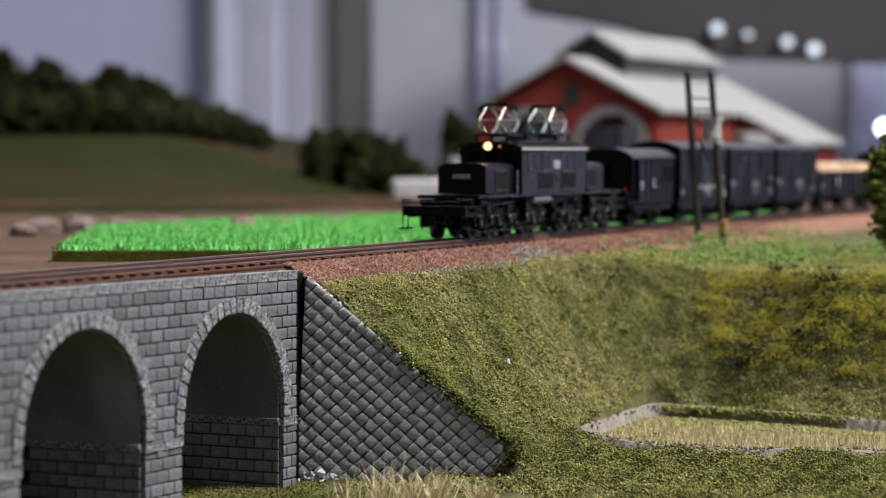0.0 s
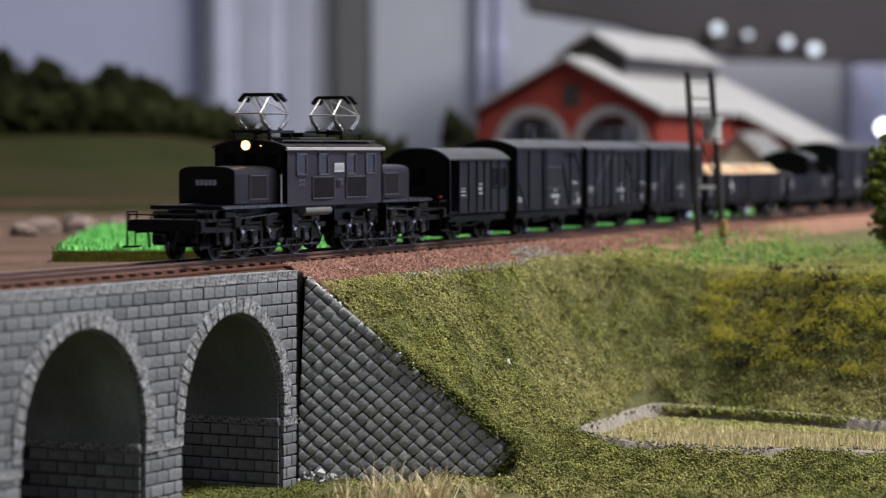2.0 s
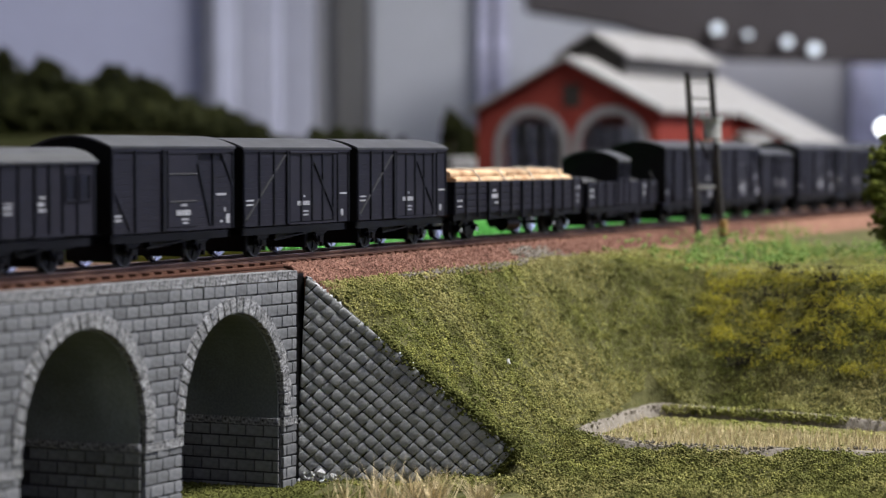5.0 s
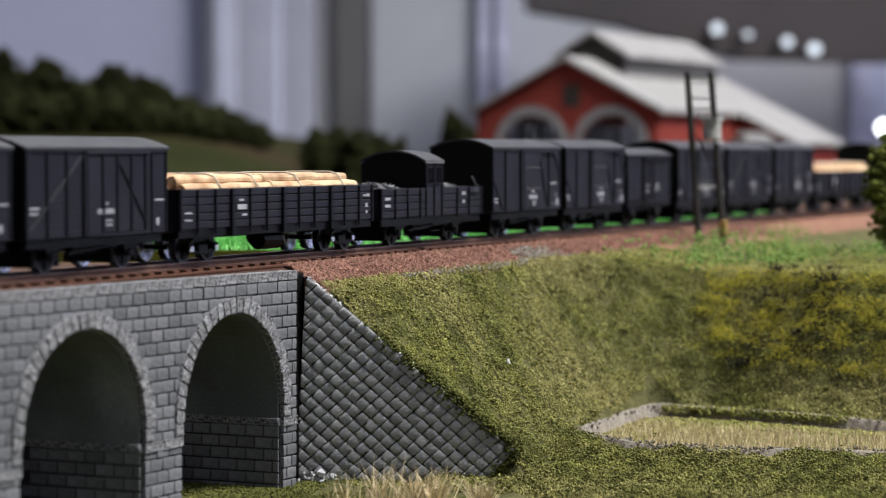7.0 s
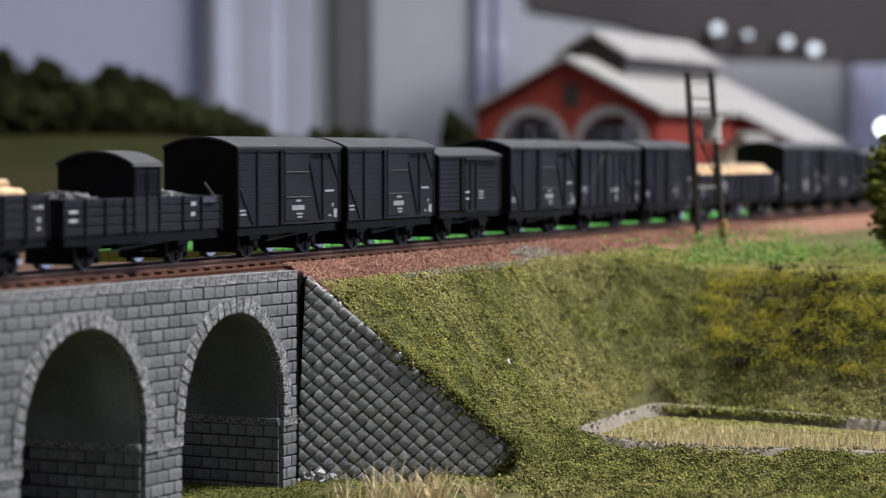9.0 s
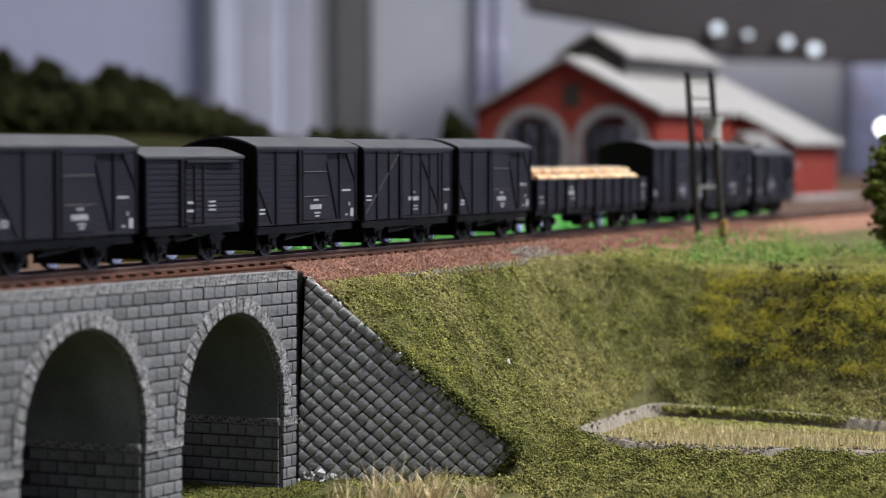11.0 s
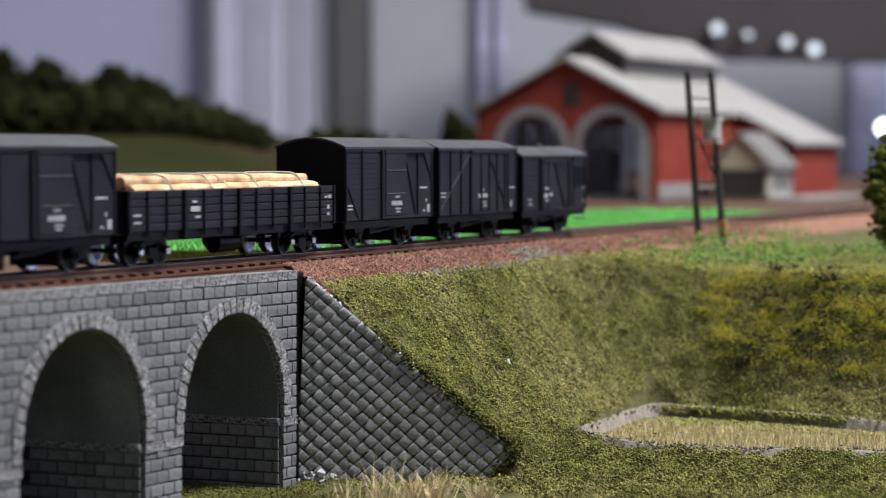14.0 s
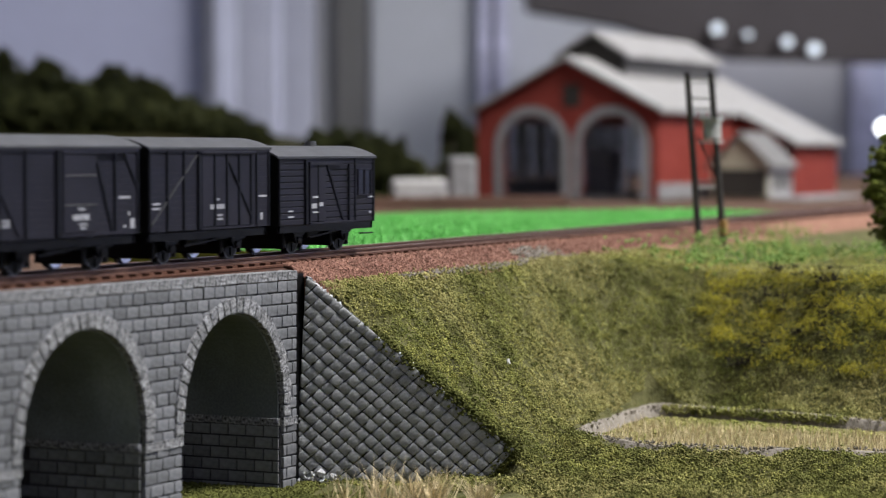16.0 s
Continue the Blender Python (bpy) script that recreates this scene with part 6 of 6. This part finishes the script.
part("field_top", prism(BM(), [ahead(cr[0] + (a - cr[0]) * 0.985, cr[1] + (b - cr[1]) * 0.985) for a, b in corners], -2.9, -2.6, "z"), BLADE_BED, field)

# rocks along the earth bank on the far side
for k in range(16):
    a = -150 + 14 * (k % 9) + rng.uniform(-4, 4)
    b = 780 + rng.uniform(-30, 60)
    px, py = ahead(a, b)
    bm = BM()
    bmesh.ops.create_icosphere(bm, subdivisions=2, radius=1)
    for v_ in bm.verts:
        v_.co *= 1 + 0.35 * noise.noise(v_.co * 1.7 + Vector((k * 3.1, 0, 0)))
    bmesh.ops.scale(bm, vec=(rng.uniform(4, 8), rng.uniform(4, 8), rng.uniform(3, 6)), verts=bm.verts)
    o = part("rock", bm, ROCK, None, "", (px, py, -4.5))
    tagged(o, "pinkish weathered rock on the earth bank", "rock", "rocks on the bank")


# ---- trees ----
def tree(name, right, forward, tall, wide, material, label, seed, base=None, lumps=90, leaf=(1.4, 3.0), trunk=0.3):
    px, py = ahead(right, forward)
    r = np.random.default_rng(seed)
    z0 = float(height(np.array([px]), np.array([py]))[0]) if base is None else base
    t = thing(name, px, py, z0, label=label, category="tree")
    bm = rod(BM(), (0, 0, -1), (r.uniform(-1, 1), r.uniform(-1, 1), tall * 0.7), tall * 0.045, tall * 0.012, 7)
    for k in range(6):
        a = r.uniform(0, 6.28)
        zz = tall * r.uniform(trunk, 0.7)
        rod(bm, (0, 0, zz), (math.cos(a) * wide * 0.35, math.sin(a) * wide * 0.35, zz + tall * 0.12), tall * 0.018, tall * 0.006, 5)
    part("trunk", bm, BARK, t, "brown trunk with limbs")
    u = r.random(lumps)
    a = r.uniform(0, 6.283, lumps)
    zc = trunk + (1 - trunk) * u
    rad = wide / 2 * np.sin(np.clip(np.pi * (0.12 + 0.88 * (1 - u)), 0.15, np.pi)) ** 0.6 * (1.05 - 0.6 * u) * (0.55 + 0.45 * r.random(lumps))
    c = np.stack([rad * np.cos(a), rad * np.sin(a), zc * tall], 1)
    per = 14
    pts_ = (c[:, None] + r.normal(0, wide * 0.07, (lumps, per, 3))).reshape(-1, 3)
    o = crumbs("crown", pts_, r.uniform(*leaf, len(pts_)), material, t, "uneven leafy crown", seed + 1)
    tagged(o, kind="stuff")
    return t


profile = [(-268, 1420, 46), (-252, 1400, 44), (-238, 1430, 42), (-226, 1400, 40), (-212, 1410, 40), (-200, 1430, 45), (-188, 1400, 43), (-176, 1415, 40), (-164, 1400, 34), (-152, 1420, 31), (-142, 1400, 27), (-132, 1410, 24), (-122, 1400, 22), (-112, 1415, 18), (-260, 1370, 34), (-230, 1365, 30), (-200, 1370, 28), (-172, 1372, 24), (-148, 1372, 20), (-215, 1372, 30), (-245, 1365, 30), (-186, 1370, 26), (-160, 1372, 22), (-136, 1375, 17)]
for k, (a, b, h_) in enumerate(profile):
    tree("tree", a, b, h_ * (0.5 + 0.4 * (-a - 110) / 160) * (0.86, 1.08, 0.95, 1.12, 0.8)[k % 5], 26 + (k * 7) % 11, LEAF_DARK, "dark green model tree on the far hill", 100 + 2 * k, lumps=60, trunk=0.08)
for k, (a, b, h_) in enumerate(((-69, 1330, 25), (-58, 1340, 29), (-46, 1330, 31), (-35, 1335, 31), (-25, 1340, 27), (-17, 1338, 19), (6, 1420, 42), (14, 1430, 34))):
    tree("bush", a, b, h_, 19, LEAF_DARK, "dark green bush behind the yard", 160 + 2 * k, lumps=50, trunk=0.05)
tree("small_tree", 129, 690, 35, 22, LEAF_OLIVE, "olive leafy model tree beside the line", 190, lumps=110, leaf=(0.6, 1.3), trunk=0.2)

# far yard: another track, a white van and low pale walls
far_track = thing("far_track", label="distant rusty siding on brown ballast", category="railway track", kind="structure")
bm = BM()
for off in (-4.5, 4.5):
    p, q = ahead(-330, 1010 + off * 2), ahead(60, 1180 + off * 2)
    bar(bm, (*p, -0.6), (*q, -0.6), 1.2, 1.0)
part("rail", bm, RAIL_SIDE, far_track)
p, q = ahead(-330, 1010), ahead(60, 1180)
side = ahead(0, 13)[0] - ahead(0, 0)[0], ahead(0, 13)[1] - ahead(0, 0)[1]
part("track_base", prism(BM(), [(p[0] - side[0], p[1] - side[1]), (q[0] - side[0], q[1] - side[1]), (q[0] + side[0], q[1] + side[1]), (p[0] + side[0], p[1] + side[1])], -6.2, -1.2, "z"), EARTH, far_track)


def white_van(right, forward):
    px, py = ahead(right, forward)
    v_ = thing("white_van", px, py, -5.4, -60, label="small white delivery van parked in the yard", category="van")
    part("body", box(BM(), -14, 14, -6, 6, 2, 13, 1.5), PALE, v_)
    part("windscreen", box(BM(), 13.6, 14.3, -5, 5, 8, 12), GLASS, v_)
    for a in (-8, 8):
        for s in (-1, 1):
            part("wheel", rod(BM(), (a, s * 5.2, 2.4), (a, s * 6.4, 2.4), 2.4, seg=12), UNDER, v_)


white_van(-12, 1230)
low = thing("yard_wall", *ahead(-24, 1300), -5.4, 24.7 - 90, label="low pale yard wall", category="wall", kind="structure")
part("panel", box(BM(), 27, 42, -2, 2, 0, 24, 2.0), SHED_STONE, low)


def yard_lamp(right, forward, z):
    px, py = ahead(right, forward)
    l = thing("yard_lamp", px, py, -6, label="lit white globe lamp on a dark post", category="lamp")
    part("post", rod(BM(), (0, 0, 0), (0, 0, z + 2), 1.0, 0.8, 8), POLE, l)
    bm = BM()
    bmesh.ops.create_uvsphere(bm, u_segments=16, v_segments=10, radius=4.2)
    part("globe", bm, TUBE, l, "glowing white globe", (0, 0, z + 6))


yard_lamp(197.5, 1090, 32)

# ---- the hall round the layout ----
def panel(name, r0, r1, f0, f1, z0, z1, material, label, category="wall", kind="structure", bev=0):
    cx, cy = ahead((r0 + r1) / 2, (f0 + f1) / 2)
    o = part(name, box(BM(), -(r1 - r0) / 2, (r1 - r0) / 2, -(f1 - f0) / 2, (f1 - f0) / 2, z0, z1, bev), material, None, "", (cx, cy, 0))
    o.rotation_euler = (0, 0, radians(24.72 - 90))
    return tagged(o, label, category, kind=kind)


FW = 3000.0
panel("wall_back", -2600, 2600, FW, FW + 120, -1000, 1800, WALL, "plain lavender-grey hall wall")
panel("wall_left", -2720, -2600, -1500, FW, -1000, 1800, WALL, "plain hall wall")
panel("wall_right", 2600, 2720, -1500, 1500, -1000, 1800, WALL, "plain hall wall")
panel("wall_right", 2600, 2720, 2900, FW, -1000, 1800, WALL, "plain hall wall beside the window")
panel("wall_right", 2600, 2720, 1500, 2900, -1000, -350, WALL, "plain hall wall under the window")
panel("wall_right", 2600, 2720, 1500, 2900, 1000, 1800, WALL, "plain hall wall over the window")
# unseen window and glowing sky, added for the bluish sheen on the train
panel("sky_backdrop", 2900, 2910, 1300, 3100, -600, 1300, SKY, "glowing backdrop outside the assumed window", "backdrop", kind="structure")
side_window = thing("window_1", *ahead(2660, 2200), 0, 24.72 - 90, label="unseen hall window assumed from the bluish sheen on the train", category="window", kind="structure")
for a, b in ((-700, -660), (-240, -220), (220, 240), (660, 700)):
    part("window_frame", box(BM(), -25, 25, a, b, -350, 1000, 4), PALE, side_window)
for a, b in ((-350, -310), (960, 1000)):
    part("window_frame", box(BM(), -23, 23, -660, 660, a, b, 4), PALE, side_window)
panel("wall_front", -2600, 2600, -1620, -1500, -1000, 1800, WALL, "plain hall wall")
panel("floor", -2720, 2720, -1620, FW + 120, -1060, -1000, FLOOR, "grey hall floor", "floor")
panel("ceiling", -2720, 2720, -1620, FW + 120, 1800, 1860, CEILING, "pale hall ceiling", "ceiling")


def at_wall(px):
    return (px - 784) / 4300 * FW


# pale panels, silver curtain folds, pillar and window on the far wall
panel("wall_panel", at_wall(660), at_wall(846), FW - 12, FW, -900, 900, WALL_PALE, "pale wall panel", "wall panel")
folds = thing("curtain", *ahead(0, FW - 60), 0, 24.72 - 90, label="hanging silvery curtain in folds", category="curtain")
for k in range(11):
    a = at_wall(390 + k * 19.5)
    # light and shade of the folds are put into their tones
    tone = CURTAIN_LIT if k in (0, 1, 5) else PILLAR_SIDE if k > 8 else CURTAIN
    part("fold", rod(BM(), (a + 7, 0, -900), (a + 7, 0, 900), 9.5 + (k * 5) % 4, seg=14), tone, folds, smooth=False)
panel("pillar", at_wall(594), at_wall(656), FW - 90, FW, -1000, 1800, PILLAR, "dark grey square pillar", "pillar", bev=6)
panel("door_post", at_wall(375), at_wall(382), FW - 60, FW, -1000, 1800, PILLAR_SIDE, "slim grey post", "post")
for a, b in ((846, 866), (876, 896), (1498, 1530)):
    panel("window_post", at_wall(a), at_wall(b), FW - 50, FW, -1000, 1800, FRAME_BLUE, "lavender window post", "window frame")
panel("wall_panel", at_wall(896), at_wall(1180), FW - 10, FW, -900, 900, WALL_PALE, "pale wall panel", "wall panel")
panel("wall_panel", at_wall(1180), at_wall(1498), FW - 10, FW, -900, 150, WALL_GREY, "grey lower wall panel", "wall panel")
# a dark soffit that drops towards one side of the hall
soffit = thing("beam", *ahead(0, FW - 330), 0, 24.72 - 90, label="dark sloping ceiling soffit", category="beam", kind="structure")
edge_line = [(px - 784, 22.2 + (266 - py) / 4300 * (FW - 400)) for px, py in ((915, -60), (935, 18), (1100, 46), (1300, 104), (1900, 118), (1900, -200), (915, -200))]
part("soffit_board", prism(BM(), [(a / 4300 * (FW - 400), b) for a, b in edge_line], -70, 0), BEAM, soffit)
for k, (px, py, rad) in enumerate(((1268, 52, 13), (1322, 62, 8), (1392, 75, 12), (1440, 88, 14))):
    a = at_wall(px) * 0.845
    lx, ly = ahead(a, FW * 0.845)
    z = 22.2 + (266 - py) / 4300 * FW * 0.845
    l = thing("wall_spotlight", lx, ly, z, 24.72 - 90, label="round lit spotlight on the dark soffit", category="spotlight", group="spotlights")
    part("housing", rod(BM(), (0, 6, 0), (0, 66, 0), rad * 0.5, rad * 0.4, 14), BEAM, l)
    part("lens", rod(BM(), (0, 0, 0), (0, 6, 0), rad * 0.42, seg=16), SPOT, l, "bright lamp lens")
for k, (lx, ly, sx_, sy_) in enumerate(((420, -920, 500, 250), (-1200, 900, 600, 250), (1700, 200, 300, 800), (1600, 1200, 400, 250))):
    t = thing("ceiling_fixture", lx, ly, 1760, label="flat white ceiling light fixture", category="ceiling light", group="ceiling lights")
    part("frame", box(BM(), -sx_ - 30, sx_ + 30, -sy_ - 30, sy_ + 30, 10, 40, 4), PALE, t)
table = thing("layout_table", label="wooden layout table under the scenery", category="table")
part("tabletop", box(BM(), -1480, 2250, -410, 870, -90, -60), SHED_DARK, table)
for a in (-1400, 400, 2150):
    for b in (-330, 800):
        part("leg", box(BM(), a - 30, a + 30, b - 30, b + 30, -1000, -90), SHED_DARK, table)


# ---- the running train ----
def train_at(t):
    return float(np.interp(t, [0, 3.5, 7, 9, 12.5, 14.5, 16], [211.6, -10.4, -235.6, -364.5, -597.0, -730.0, -828.0]))


def motions():
    # the train runs along the straight line at an even pace
    steps = [k * 0.5 for k in range(33)]
    smooth_at = {t: sum(train_at(min(16, max(0, t + d))) if 0 <= t + d <= 16 else train_at(t) + d * -64.5 for d in (-0.5, 0, 0.5)) / 3 for t in steps}
    for ob, q in TRAIN:
        walk(ob, [(t, place(smooth_at[t] + q, 0, -0.0)) for t in steps])
        for w in ob.children:
            if w.name.startswith("wheelset"):
                r = 3.0 if w.location.z < 0.0035 and w.location.z > 0.00295 else w.location.z / MM
                x, z = w.location.x / MM, w.location.z / MM
                turns = [k * 2 / FPS for k in range(241)]
                walk(w, [(t, place(x, 0, z, 0, math.degrees((train_at(t) - 211.6) / r), 0)) for t in turns])


motions()
